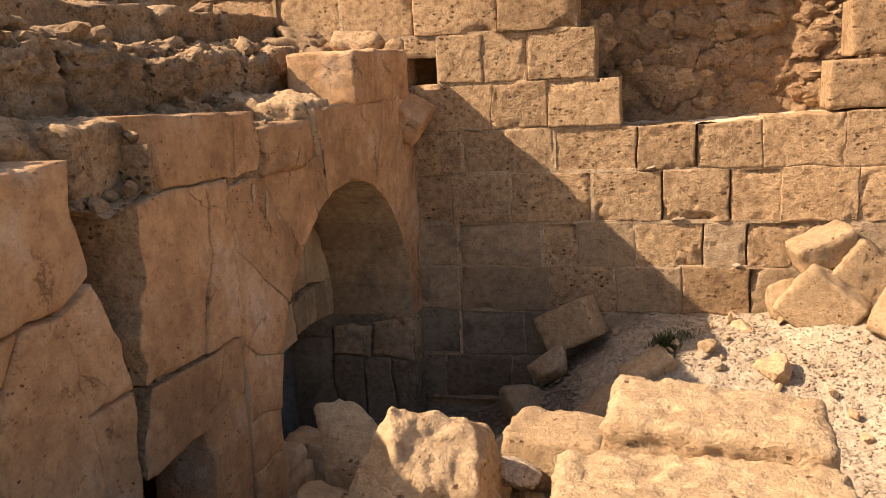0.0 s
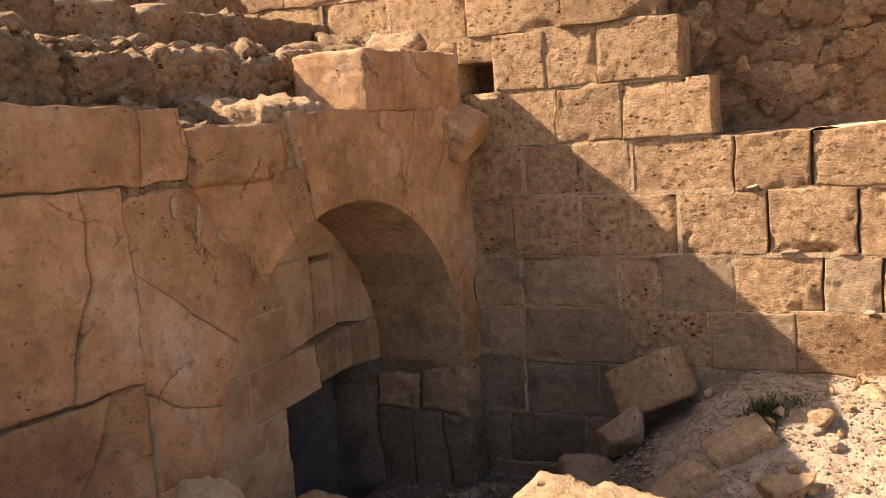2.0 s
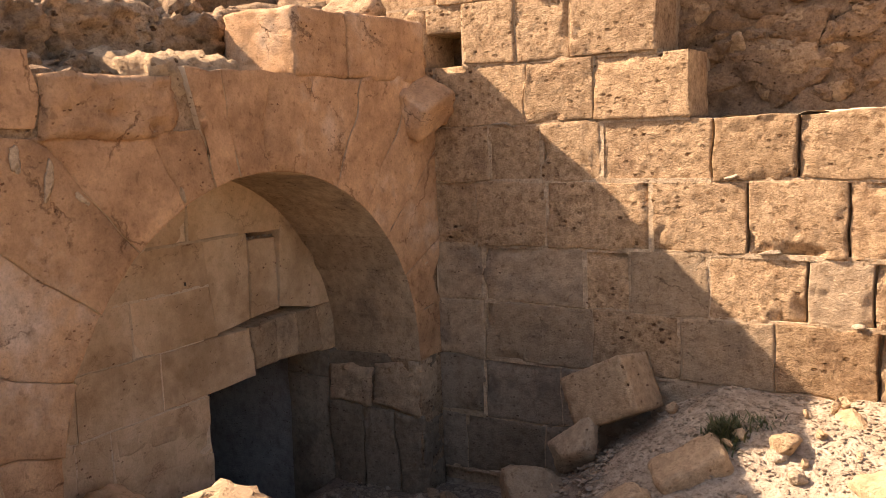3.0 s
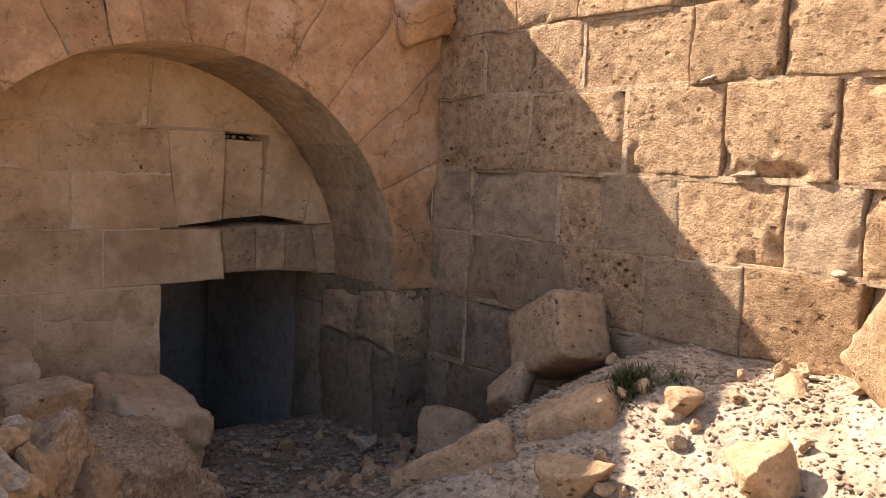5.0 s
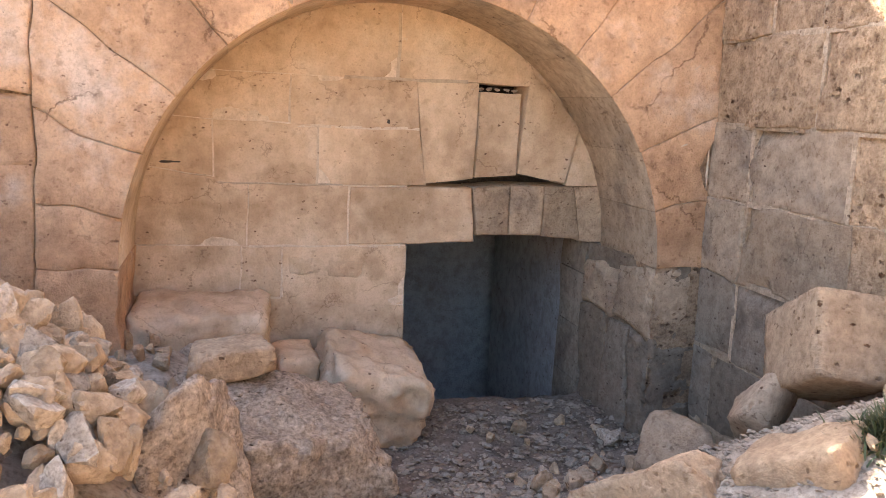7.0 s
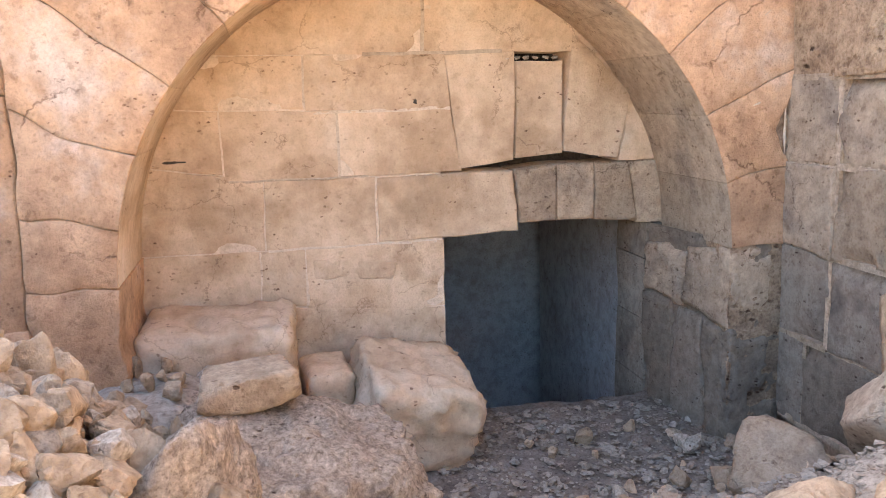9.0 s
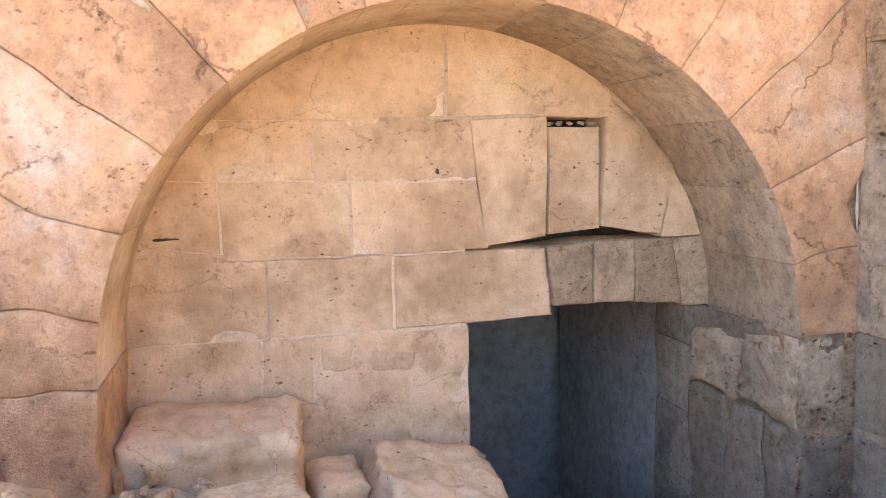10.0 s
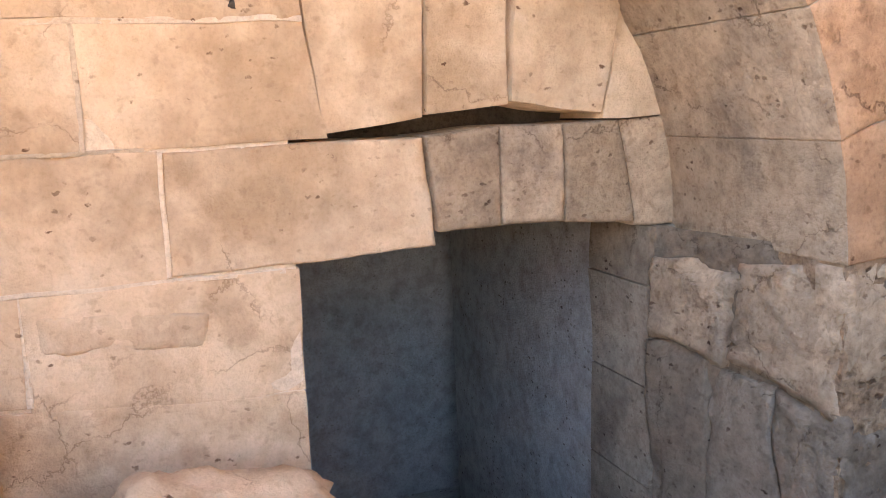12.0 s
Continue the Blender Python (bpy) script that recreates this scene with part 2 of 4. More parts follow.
def face_stone(name, parent, where, shape, size, material, side=None, depth=0.3, proud=0.0, cell=0.035, round_edge=0.016, rough=0.008, wobble=0.010, chip=0.02, gap=0.008, seed=0.0, calm=False):
    """One dressed stone of a wall: shape(u, v) gives its outline in the wall's plane, where() lifts it into the world."""
    w, h = size
    nu, nv = max(4, int(w / cell)), max(4, int(h / cell))
    eu, ev = min(0.2, round_edge * 1.3 / w), min(0.2, round_edge * 1.3 / h)
    us = [0.0] + [eu + (1 - 2 * eu) * i / (nu - 2) for i in range(nu - 1)] + [1.0]
    vs = [0.0] + [ev + (1 - 2 * ev) * i / (nv - 2) for i in range(nv - 1)] + [1.0]
    verts, faces = [], []
    nu, nv = len(us), len(vs)
    tilt_u, tilt_v = random.uniform(-1, 1) * 0.006, random.uniform(-1, 1) * 0.006
    for j, v in enumerate(vs):
        for i, u in enumerate(us):
            gu, gv = gap / w, gap / h
            a, b = shape(gu + u * (1 - 2 * gu), gv + v * (1 - 2 * gv))
            edge = i in (0, nu - 1) or j in (0, nv - 1)
            corner = i in (0, nu - 1) and j in (0, nv - 1)
            d = proud + rough * (0.45 * fbm(a * 6, b * 7, seed, 1.0, 3) + 0.75 * fbm(a * 24, b * 34, seed, 1.0, 3)) + tilt_u * (u - 0.5) + tilt_v * (v - 0.5)
            k = fbm(a * 2.2, b * 2.2, seed + 7.7, 1.0, 3)
            near = min(u * w, (1 - u) * w, v * h, (1 - v) * h)
            if k > 0.25 and near < 0.09:
                d -= chip * (k - 0.25) * 2.2 * (1 - near / 0.09)
            p = fbm(a * 9 + 3, b * 15, seed + 31, 1.0, 4)
            if p > 0.45 and not edge:
                d -= min(0.3, p - 0.45) * rough * 3.5
            if edge:
                d -= round_edge * max(0.05, 0.6 + 1.3 * fbm(a * 3, b * 3, 3.0))
            j1, j2 = fbm(a * 2.6, b * 2.6, 11.0, 1.0, 2), fbm(a * 2.6, b * 2.6, 19.0, 1.0, 2)
            m = wobble * min(1.0, v * 2.5) if calm else wobble
            verts.append(where(a + m * j1, b + m * j2, d))
    for j in range(nv - 1):
        for i in range(nu - 1):
            q = j * nu + i
            faces.append((q, q + 1, q + nu + 1, q + nu))
    rim = [i for i in range(nu)] + [j * nu + nu - 1 for j in range(1, nv)] + [(nv - 1) * nu + i for i in range(nu - 2, -1, -1)] + [j * nu for j in range(nv - 2, 0, -1)]
    start = len(verts)
    uv = [(us[q % nu], vs[q // nu]) for q in rim]
    for u, v in uv:
        gu, gv = gap / w, gap / h
        a, b = shape(gu + u * (1 - 2 * gu), gv + v * (1 - 2 * gv))
        j1, j2 = fbm(a * 2.6, b * 2.6, 11.0, 1.0, 2), fbm(a * 2.6, b * 2.6, 19.0, 1.0, 2)
        m = wobble * min(1.0, v * 2.5) if calm else wobble
        verts.append(where(a + m * j1, b + m * j2, -depth))
    r = len(rim)
    for q in range(r):
        faces.append((rim[q], start + q, start + (q + 1) % r, rim[(q + 1) % r]))
    ob = mesh_object(name, verts, faces, material, parent)
    if side:
        ob.data.materials.append(side)
        for poly in list(ob.data.polygons)[-r:]:
            poly.material_index = 1
    return ob


def rect(a0, a1, b0, b1):
    return (lambda u, v: (a0 + (a1 - a0) * u, b0 + (b1 - b0) * v)), (abs(a1 - a0), abs(b1 - b0))


def quad(p00, p10, p11, p01):
    def shape(u, v):
        return tuple((p00[k] * (1 - u) + p10[k] * u) * (1 - v) + (p01[k] * (1 - u) + p11[k] * u) * v for k in (0, 1))
    w = (math.dist(p00, p10) + math.dist(p01, p11)) / 2
    h = (math.dist(p00, p01) + math.dist(p10, p11)) / 2
    return shape, (w, h)


ICO = {}


def ico(level):
    if level not in ICO:
        bm = bmesh.new()
        bmesh.ops.create_icosphere(bm, subdivisions=level, radius=1.0)
        bm.verts.ensure_lookup_table()
        ICO[level] = ([v.co.copy() for v in bm.verts], [tuple(v.index for v in f.verts) for f in bm.faces])
        bm.free()
    return ICO[level]


def rock_points(size, seed, level=4, planes=10, rough=0.05, boxy=0.0, turn=None):
    """Points and faces of a broken stone of that full size: an ico sphere cut by planes, then weathered."""
    rnd = random.Random(seed)
    dirs, faces = ico(level)
    cuts = []
    if boxy:
        for ax in range(3):
            for s in (-1, 1):
                v = Vector((0, 0, 0))
                v[ax] = s
                v += Vector([rnd.uniform(-0.16, 0.16) for _ in range(3)]) * (1.4 - boxy)
                cuts.append((v.normalized(), 0.6 * rnd.uniform(0.92, 1.08)))
        for _ in range(4):
            v = Vector([rnd.choice((-1, 1)) * rnd.uniform(0.3, 1) for _ in range(3)]).normalized()
            cuts.append((v, rnd.uniform(0.72, 0.9)))
    else:
        for k in range(planes):
            v = Vector([rnd.gauss(0, 1) for _ in range(3)]).normalized()
            cuts.append((v, rnd.uniform(0.34, 0.66)))
    off = Vector([rnd.uniform(-50, 50) for _ in range(3)])
    pts = []
    k = 46
    top = 1.5 if boxy else 1.12
    mean = (size[0] + size[1] + size[2]) / 3
    for d in dirs:
        r = top
        inv = (1 / top) ** k
        for nrm, dist in cuts:
            c = nrm.dot(d)
            if c > 0.02:
                inv += (c / dist) ** k
        r = inv ** (-1 / k)
        pts.append(d * r)
    ext = [max(abs(p[a]) for p in pts) for a in range(3)]
    out = []
    for p in pts:
        q = Vector([p[a] / ext[a] * size[a] / 2 for a in range(3)])
        w = q / mean * 2.2 + off
        f = noise.fractal(w, 0.75, 2.1, 4) + 0.45 * abs(noise.fractal(w * 3.3, 0.8, 2.1, 3)) - 0.15
        out.append(q * (1 + rough * 1.5 * f))
    if turn is not None:
        out = [turn @ p for p in out]
    return out, faces


def turn3(rx, ry, rz):
    return Euler((radians(rx), radians(ry), radians(rz))).to_matrix()


def smooth_step(t):
    t = min(1.0, max(0.0, t))
    return t * t * (3 - 2 * t)


def ground_height(x, y):
    """The floor of the dig: a plateau in the south, a pit before the doorway, a bank of dust along the north wall."""
    east = 0.30 * smooth_step((x + 2.3) / 2.0) + 0.25 * smooth_step((x - 1) / 2.0) + 0.25 * smooth_step((x - 3) / 3)
    bank = 0.80 * smooth_step((x + 2.0) / 1.95) * smooth_step((y - 6.3) / 2.0)
    shift = -0.75 * max(0.0, x + 0.5) if x < 3 else -2.6
    south = 1.55 * (1 - smooth_step((y - 2.4 - shift) / 4.2)) * (0.55 + 0.45 * smooth_step((x + 2.6) / 1.2))
    mound = 0.42 * math.exp(-((x + 2.45) ** 2 / 0.5 + (y - 5.25) ** 2 / 0.3))
    mound += 0.30 * math.exp(-((x - 1.55) ** 2 / 0.28 + (y - 8.05) ** 2 / 0.30))
    h = mound + east + bank + south - 1.9 * smooth_step((-3.35 - x) / 0.7)
    return h + 0.05 * fbm(x, y, 0.3, 1.3, 4) + 0.018 * fbm(x, y, 4.3, 7.0, 4)


def rock(name, at, size, seed, material, label, category="rock", level=4, boxy=0.0, turn=(0, 0, 0), rough=0.05, planes=9, sink=None, group="", kind=""):
    """A fallen stone as a thing of its own; at is its middle."""
    pts, faces = rock_points(size, seed, level, planes, rough, boxy, turn3(*turn))
    if sink is not None:
        low = min(p.z for p in pts)
        at = (at[0], at[1], ground_height(at[0], at[1]) - low - sink)
    ob = mesh_object(name, pts, faces, material, smooth=level > 3)
    ob.location = at
    return tagged(ob, label, category, group, kind)


# ---- ground ----
def spaced(lo, hi, fine_lo, fine_hi, step, far_step):
    a, v = [], lo
    while v < hi:
        a.append(v)
        if fine_lo <= v < fine_hi:
            v += step
        else:
            dist = fine_lo - v if v < fine_lo else v - fine_hi
            v += min(max(step, dist * 0.35 if v > fine_hi else max(step, min(far_step, dist * 0.5))), far_step)
    return a + [hi]


gx, gy = spaced(-120, 300, -2.7, 3.2, 0.05, 25), spaced(-300, 300, -1.0, 8.7, 0.05, 25)
gv = [(x, y, ground_height(x, y)) for y in gy for x in gx]
gf = [(j * len(gx) + i, j * len(gx) + i + 1, (j + 1) * len(gx) + i + 1, (j + 1) * len(gx) + i) for j in range(len(gy) - 1) for i in range(len(gx) - 1)]
tagged(mesh_object("ground", gv, gf, M_GROUND), "pale dusty ground of crushed limestone sloping into a pit", "ground", kind="structure")

# darker earth on the floor of the pit
ex, ey = [-3.9 + 0.05 * i for i in range(68)], [5.7 + 0.05 * i for i in range(56)]
ev = [(x, y, ground_height(x, y) + 0.012 + 0.02 * fbm(x, y, 2.2, 5.0, 4)) for y in ey for x in ex]
ef = [(j * 68 + i, j * 68 + i + 1, j * 68 + i + 69, j * 68 + i + 68) for j in range(55) for i in range(67) if ex[i] + 0.35 * fbm(ex[i], ey[j], 6.0, 1.6, 4) - 0.25 * (8.4 - ey[j]) < -1.15]
M_PIT = stone_mat("brown_trodden_earth", (0.32, 0.25, 0.185), (0.22, 0.165, 0.12), (0.42, 0.34, 0.26), pits=0.3, bump=0.9, stain=2.0)
tagged(mesh_object("pit_floor", ev, ef, M_PIT), "brown trodden earth floor before the doorway", "ground", kind="structure")

# ---- north wall: courses of pitted ashlar ----
wall_north = tagged(box("wall_north", -6.0, 9.0, WALL_B + 0.11, 9.36, -0.5, 2.86, M_JOINT), "ochre limestone ashlar wall with broken upper courses, mortared joints", "wall", kind="structure")
box("wall_backing", -6.0, -0.56, WALL_B + 0.11, 9.4, 2.86, 3.36, M_JOINT, wall_north)
box("wall_backing", -6.0, -2.58, WALL_B + 0.11, 9.4, 3.36, 3.83, M_JOINT, wall_north)
box("wall_backing", -2.2, -0.78, WALL_B + 0.11, 9.4, 3.36, 3.83, M_JOINT, wall_north)
box("wall_backing", -2.58, -2.2, WALL_B + 0.45, 9.4, 3.36, 3.83, M_CORE, wall_north)
box("wall_backing", -6.0, -0.95, WALL_B + 0.11, 9.4, 3.83, 6.2, M_JOINT, wall_north)
COURSES = [
    (0.15, 0.62, [-2.9, -2.3, -1.6, -0.9, -0.2], 0),
    (0.62, 1.10, [-2.9, -2.12, -1.45, -0.75, 0.0, 0.7, 1.4], 0),
    (1.10, 1.56, [-2.9, -2.10, -1.20, -0.55, 0.09, 0.70, 1.35, 2.1, 2.8, 3.5], 0),
    (1.56, 2.00, [-2.9, -2.10, -1.25, -0.90, -0.35, 0.27, 0.66, 1.45, 2.1, 2.8, 3.5], 0),
    (2.00, 2.50, [-2.9, -2.14, -1.55, -0.75, -0.11, 0.51, 0.96, 1.62, 2.3, 2.9, 3.5], 0),
    (2.50, 2.925, [-2.9, -2.02, -1.58, -1.11, -0.335, 0.20, 0.79, 1.49, 2.1, 2.8, 3.5], 0),
    (2.925, 3.38, [-3.4, -2.5, -1.71, -1.16, -0.48], 1),
    (3.38, 3.85, [-5.2, -4.4, -3.7, -3.05, -2.56, -2.22, -1.78, -1.33, -0.70], 1),
    (3.85, 4.32, [-5.2, -4.6, -3.9, -3.2, -2.46, -1.62, -0.86], 1),
    (4.32, 4.80, [-5.2, -4.3, -3.6, -2.9, -2.1, -1.5, -0.90], 1),
]
OPEN = {k: () for k in range(10)}
OPEN.update({3: (0.27, 0.66), 4: (-0.11, 0.51), 5: (-0.335, 0.2), 2: (0.7,), 7: (), 8: (-2.46,)})
for ci, (z0, z1, joints, broken) in enumerate(COURSES):
    for k in range(len(joints) - 1):
        a0, a1 = joints[k], joints[k + 1]
        shape, size = rect(a0, a1, z0, z1)
        if ci == 5:  # the course under the ledge rises slightly to the east
            shape, size = quad((a0, z0), (a1, z0), (a1, z1 + 0.04 * max(0, a1)), (a0, z1 + 0.04 * max(0, a0)))
        if ci == 7 and k == 4:
            pass
        elif round(a0, 3) in OPEN[ci]:
            shape, size = rect(a0 + 0.012, a1, z0, z1)
        else:
            box("mortar_joint", a0 - 0.018, a0 + 0.018, WALL_B + random.uniform(0.003, 0.009), WALL_B + 0.12, z0, z1, M_JOINT, wall_north)
        if not (ci == 7 and k == 4):
            box("mortar_joint", a0, a1, WALL_B + random.uniform(0.003, 0.009), WALL_B + 0.12, z0 - 0.017, z0 + 0.017, M_JOINT, wall_north)
        if ci == 7 and k == 4:
            shape, size = rect(a0, a1, 3.64, z1)
        last = broken and k == len(joints) - 2
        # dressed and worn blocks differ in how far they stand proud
        face_stone("stone_block", wall_north, on_b, shape, size, M_STAIN_SHADE if z1 < 1.3 and a0 < -1.0 else M_BLOW if z1 < 1.3 or (z1 < 2.1 and (a0 < -1.3 or k % 2)) else M_B, depth=0.42, proud=0.012 * random.uniform(-1, 1) + (0.02 if last else 0.0),
                   cell=0.019 if 1.0 < z0 < 3.5 and a1 > -2.2 else 0.035, rough=0.0075, chip=0.05, gap=random.uniform(0.002, 0.006), round_edge=0.006, wobble=0.022, seed=ci * 17.3 + k * 5.1)
# broken ledge and rubble core behind the missing stones
def sheet(name, material, p, nu, nv, amp, scale, parent=None, seed=0.0, blocky=0.0):
    """A rough masonry surface: p(u, v) gives place and outward way."""
    vs, fs = [], []
    for j in range(nv + 1):
        for i in range(nu + 1):
            c, o = p(i / nu, j / nv)
            c, o = Vector(c), Vector(o)
            d = amp * noise.fractal(c * scale + Vector((seed, seed, 0)), 0.7, 2.1, 6)
            if blocky:
                near = noise.voronoi(c * blocky + Vector((seed, 0, 0)))[0]
                d += amp * 1.6 * min(0.5, (near[1] - near[0]) * 1.5)
            vs.append(c + o * d)
    for j in range(nv):
        for i in range(nu):
            q = j * (nu + 1) + i
            fs.append((q, q + 1, q + nu + 2, q + nu + 1))
    return mesh_object(name, vs, fs, material, parent)


def core_face(u, v):
    return (-0.95 + u * 5.5, 9.28 - 0.10 * (1 - v) * (1 - v), 2.88 + v * 1.25), (0, -1, 0)


sheet("rubble_core", M_CORE, core_face, 220, 50, 0.07, 4.0, wall_north, 3.1)
sheet("ledge_top", M_MORTAR, lambda u, v: ((-0.6 + u * 5.0, 8.485 + v * 0.85, 2.908 + 0.036 * max(0.0, u * 5 - 0.6)), (0, 0, 1)), 150, 32, 0.022, 5.0, wall_north, 8.2)
rk = random.Random(77)
for k in range(170):
    s = rk.uniform(0.06, 0.34)
    pts, fs = rock_points((s * rk.uniform(1, 1.8), 0.12, s), 3000 + k, 3, 6, 0.2)
    x, z = rk.uniform(-0.9, 2.4), rk.uniform(2.95, 4.1)
    mesh_object("core_stone", [(p.x + x, p.y + 9.28 - 0.08 * (4.1 - z) / 1.2 + rk.uniform(0, 0.002), p.z + z) for p in pts], fs, rk.choice((M_CORE, M_CORE, M_CORE, M_CORE, M_CORE, M_B)), wall_north, smooth=False)
box("wall_backing", -0.95, 9.0, 9.33, 9.7, 2.8, 6.2, M_CORE, wall_north)
for k, (a0, a1) in enumerate(((-0.7, -0.1), (-0.1, 0.55), (0.55, 0.9), (0.9, 1.38), (1.38, 2.0))):
    shape, size = rect(a0, a1, 4.12, 4.6)
    face_stone("stone_block", wall_north, lambda a, b, d: (a, 9.2 - d, b), shape, size, M_CORE, depth=0.2, cell=0.06, rough=0.02, seed=k * 3.3)
# stones still standing on the ledge
for k, (a0, a1, z0, z1, y) in enumerate(((1.33, 1.95, 3.0, 3.44, 8.47), (1.98, 2.7, 3.0, 3.44, 8.47), (1.5, 2.4, 3.45, 3.95, 8.5), (1.52, 2.3, 3.95, 4.4, 8.5))):
    shape, size = rect(a0, a1, z0, z1)
    face_stone("stone_block", wall_north, lambda a, b, d, y=y: (a, y - d, b), shape, size, M_B, depth=0.5, rough=0.014, chip=0.06, cell=0.035, seed=70 + k)
# mortar that bulges from the joints
for k, (x, z, w) in enumerate(((0.06, 2.03, 0.20), (0.58, 1.58, 0.10), (-0.2, 2.52, 0.1), (-1.9, 2.93, 0.2))):
    pts, fs = rock_points((w, 0.05, 0.045), 300 + k, 3, 7, 0.12)
    mesh_object("mortar_lump", [(p.x + x, p.y + WALL_B - 0.005, p.z + z) for p in pts], fs, M_PALE, wall_north)

# ---- west wall with the arch ----
ARCH_Y, ARCH_Z, ARCH_R, TOP = 6.58, 1.10, 1.575, 3.29
wall_west = new("wall_west")
tagged(wall_west, "orange limestone wall with a deep round blind arch", "wall", kind="structure")


def voussoir(t0, t1, outer):
    """A wedge of the arch between two angles; outer(t) is its outer radius."""
    def shape(u, v):
        t = radians(t1 + (t0 - t1) * u)
        r = ARCH_R + (outer(t) - ARCH_R) * v
        return ARCH_Y + r * math.cos(t), ARCH_Z + r * math.sin(t)
    tm = radians((t0 + t1) / 2)
    return shape, (radians(abs(t1 - t0)) * (ARCH_R + 0.25), outer(tm) - ARCH_R)


def arch_outer(t):
    c, s = math.cos(t), math.sin(t)
    r = 9.0
    if s > 0.01:
        r = min(r, ((TOP if c > -0.28 else 2.93) - ARCH_Z) / s)
    if c > 0.01:
        r = min(r, (8.47 - ARCH_Y) / c)
    if c < -0.01:
        r = min(r, (ARCH_Y - 4.60) / -c)
    return r


ANGLES = [0, 13, 27, 41, 53, 66, 78, 90, 99, 106.5, 116, 130, 144, 157, 170, 180]
for k in range(len(ANGLES) - 1):
    shape, size = voussoir(ANGLES[k], ANGLES[k + 1], arch_outer)
    face_stone("voussoir", wall_west, on_a, shape, size, M_A, side=M_BLOW if ANGLES[k] < 75 else M_T, depth=0.9, proud=random.uniform(-0.008, 0.008), cell=0.04, rough=0.008, chip=0.035, gap=0.0015, round_edge=0.005, wobble=0.05, calm=True, seed=100 + k * 3.7)
WEST = [
    # jambs below the springing
    (5.005, 4.60, -0.3, 0.45), (5.005, 4.60, 0.45, 1.10), 
    # top course
    (3.95, 4.74, 2.975, 3.33), (4.75, 5.055, 2.975, 3.33),
    # footing
    (3.63, 4.60, 0.3, 0.92), (1.0, 2.19, 2.60, 3.2),
]
for k, (a0, a1, b0, b1) in enumerate(WEST):
    a0, a1 = min(a0, a1), max(a0, a1)
    shape, size = rect(a0, a1, b0, b1)
    far = 0.9 if b1 < 1.2 else 0.5
    face_stone("stone_block", wall_west, on_a, shape, size, M_STAIN_SHADE if a0 > 8 and b1 < 0.8 else M_BLOW if a0 > 8 else M_A, side=M_STAIN_SHADE if a0 > 8 else M_A, depth=far, proud=random.uniform(-0.012, 0.012), cell=0.04, rough=0.01, chip=0.04, gap=0.001, round_edge=0.005, wobble=0.008 if a0 > 8 else 0.05, seed=200 + k * 4.1)


def between(left, right):
    """A stone bounded by two broken lines, each from its foot to its top."""
    def along(line, v):
        q = v * (len(line) - 1)
        k = min(len(line) - 2, int(q))
        return [line[k][c] + (line[k + 1][c] - line[k][c]) * (q - k) for c in (0, 1)]

    def shape(u, v):
        p, q = along(left, v), along(right, v)
        return p[0] + (q[0] - p[0]) * u, p[1] + (q[1] - p[1]) * u
    w = sum(math.dist(along(left, v), along(right, v)) for v in (0, 0.5, 1)) / 3
    return shape, (w, (math.dist(left[0], left[-1]) + math.dist(right[0], right[-1])) / 2)


# big irregular stones south of the arch, with a deep slot between two of them
SLOT_EAST = [(3.62, 2.04), (3.60, 2.31), (3.73, 2.55), (3.68, 2.97)]
CRACK = [(4.17, 2.03), (4.20, 2.16), (4.36, 2.56), (4.34, 2.965)]
BIG = [
    ([(2.2, 2.60), (2.2, 3.22)], [(3.10, 2.57), (3.30, 2.70), (3.22, 3.0), (3.23, 3.21)]),
    ([(1.0, 0.7), (1.0, 2.59)], [(2.50, 0.7), (2.62, 2.2), (2.81, 2.56)]),
    ([(2.50, 0.7), (2.62, 2.2), (2.81, 2.56)], [(3.30, 0.8), (3.18, 2.09), (3.06, 2.56)]),
    ([(3.18, 2.09), (3.06, 2.56)], [(3.51, 2.07), (3.47, 2.32), (3.30, 2.66)]),
    ([(3.30, 0.8), (3.18, 2.08)], [(3.50, 0.8), (3.48, 1.62), (3.51, 2.06)]),
    (SLOT_EAST, CRACK),
    (CRACK, [(4.595, 2.0), (4.595, 2.16), (4.595, 2.56), (4.595, 2.965)]),
    ([(3.50, 1.60), (3.54, 1.80), (3.62, 2.03)], [(4.15, 1.62), (4.30, 1.82), (4.40, 2.0)]),
    ([(4.13, 0.5), (4.15, 1.62), (4.30, 1.82), (4.40, 2.0)], [(4.595, 0.5), (4.595, 1.62), (4.595, 1.82), (4.595, 1.99)]),
]
for k, (left, right) in enumerate(BIG):
    shape, size = between(left, right)
    # sides in the slot go browner, for dirt and for the slot's shade
    face_stone("stone_block", wall_west, on_a, shape, size, M_A, side=M_ROUGH if k in (5, 7) else M_A, depth=0.4, proud=random.uniform(-0.012, 0.012), cell=0.035, rough=0.014, chip=0.07, gap=0.002, round_edge=0.012, wobble=0.035, seed=240 + k * 4.7)
# broken haunch stone under the top course
shape, size = quad((5.07, 2.90), (5.87, 2.90), (5.84, 3.24), (5.08, 3.22))
face_stone("stone_block", wall_west, on_a, shape, size, M_A, depth=0.45, proud=0.03, cell=0.03, rough=0.03, chip=0.1, gap=0.004, round_edge=0.03, wobble=0.03, seed=271)
box("wall_backing", -3.36, WALL_A - 0.05, 3.75, 4.62, 1.72, 2.95, M_ROUGH, wall_west)
# near-black boxes here and below paint the dark of the hollow
box("wall_backing", -3.36, -3.30, 3.40, 4.62, -0.5, 1.72, M_VOID, wall_west)
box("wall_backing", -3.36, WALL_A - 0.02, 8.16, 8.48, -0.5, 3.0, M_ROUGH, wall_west)
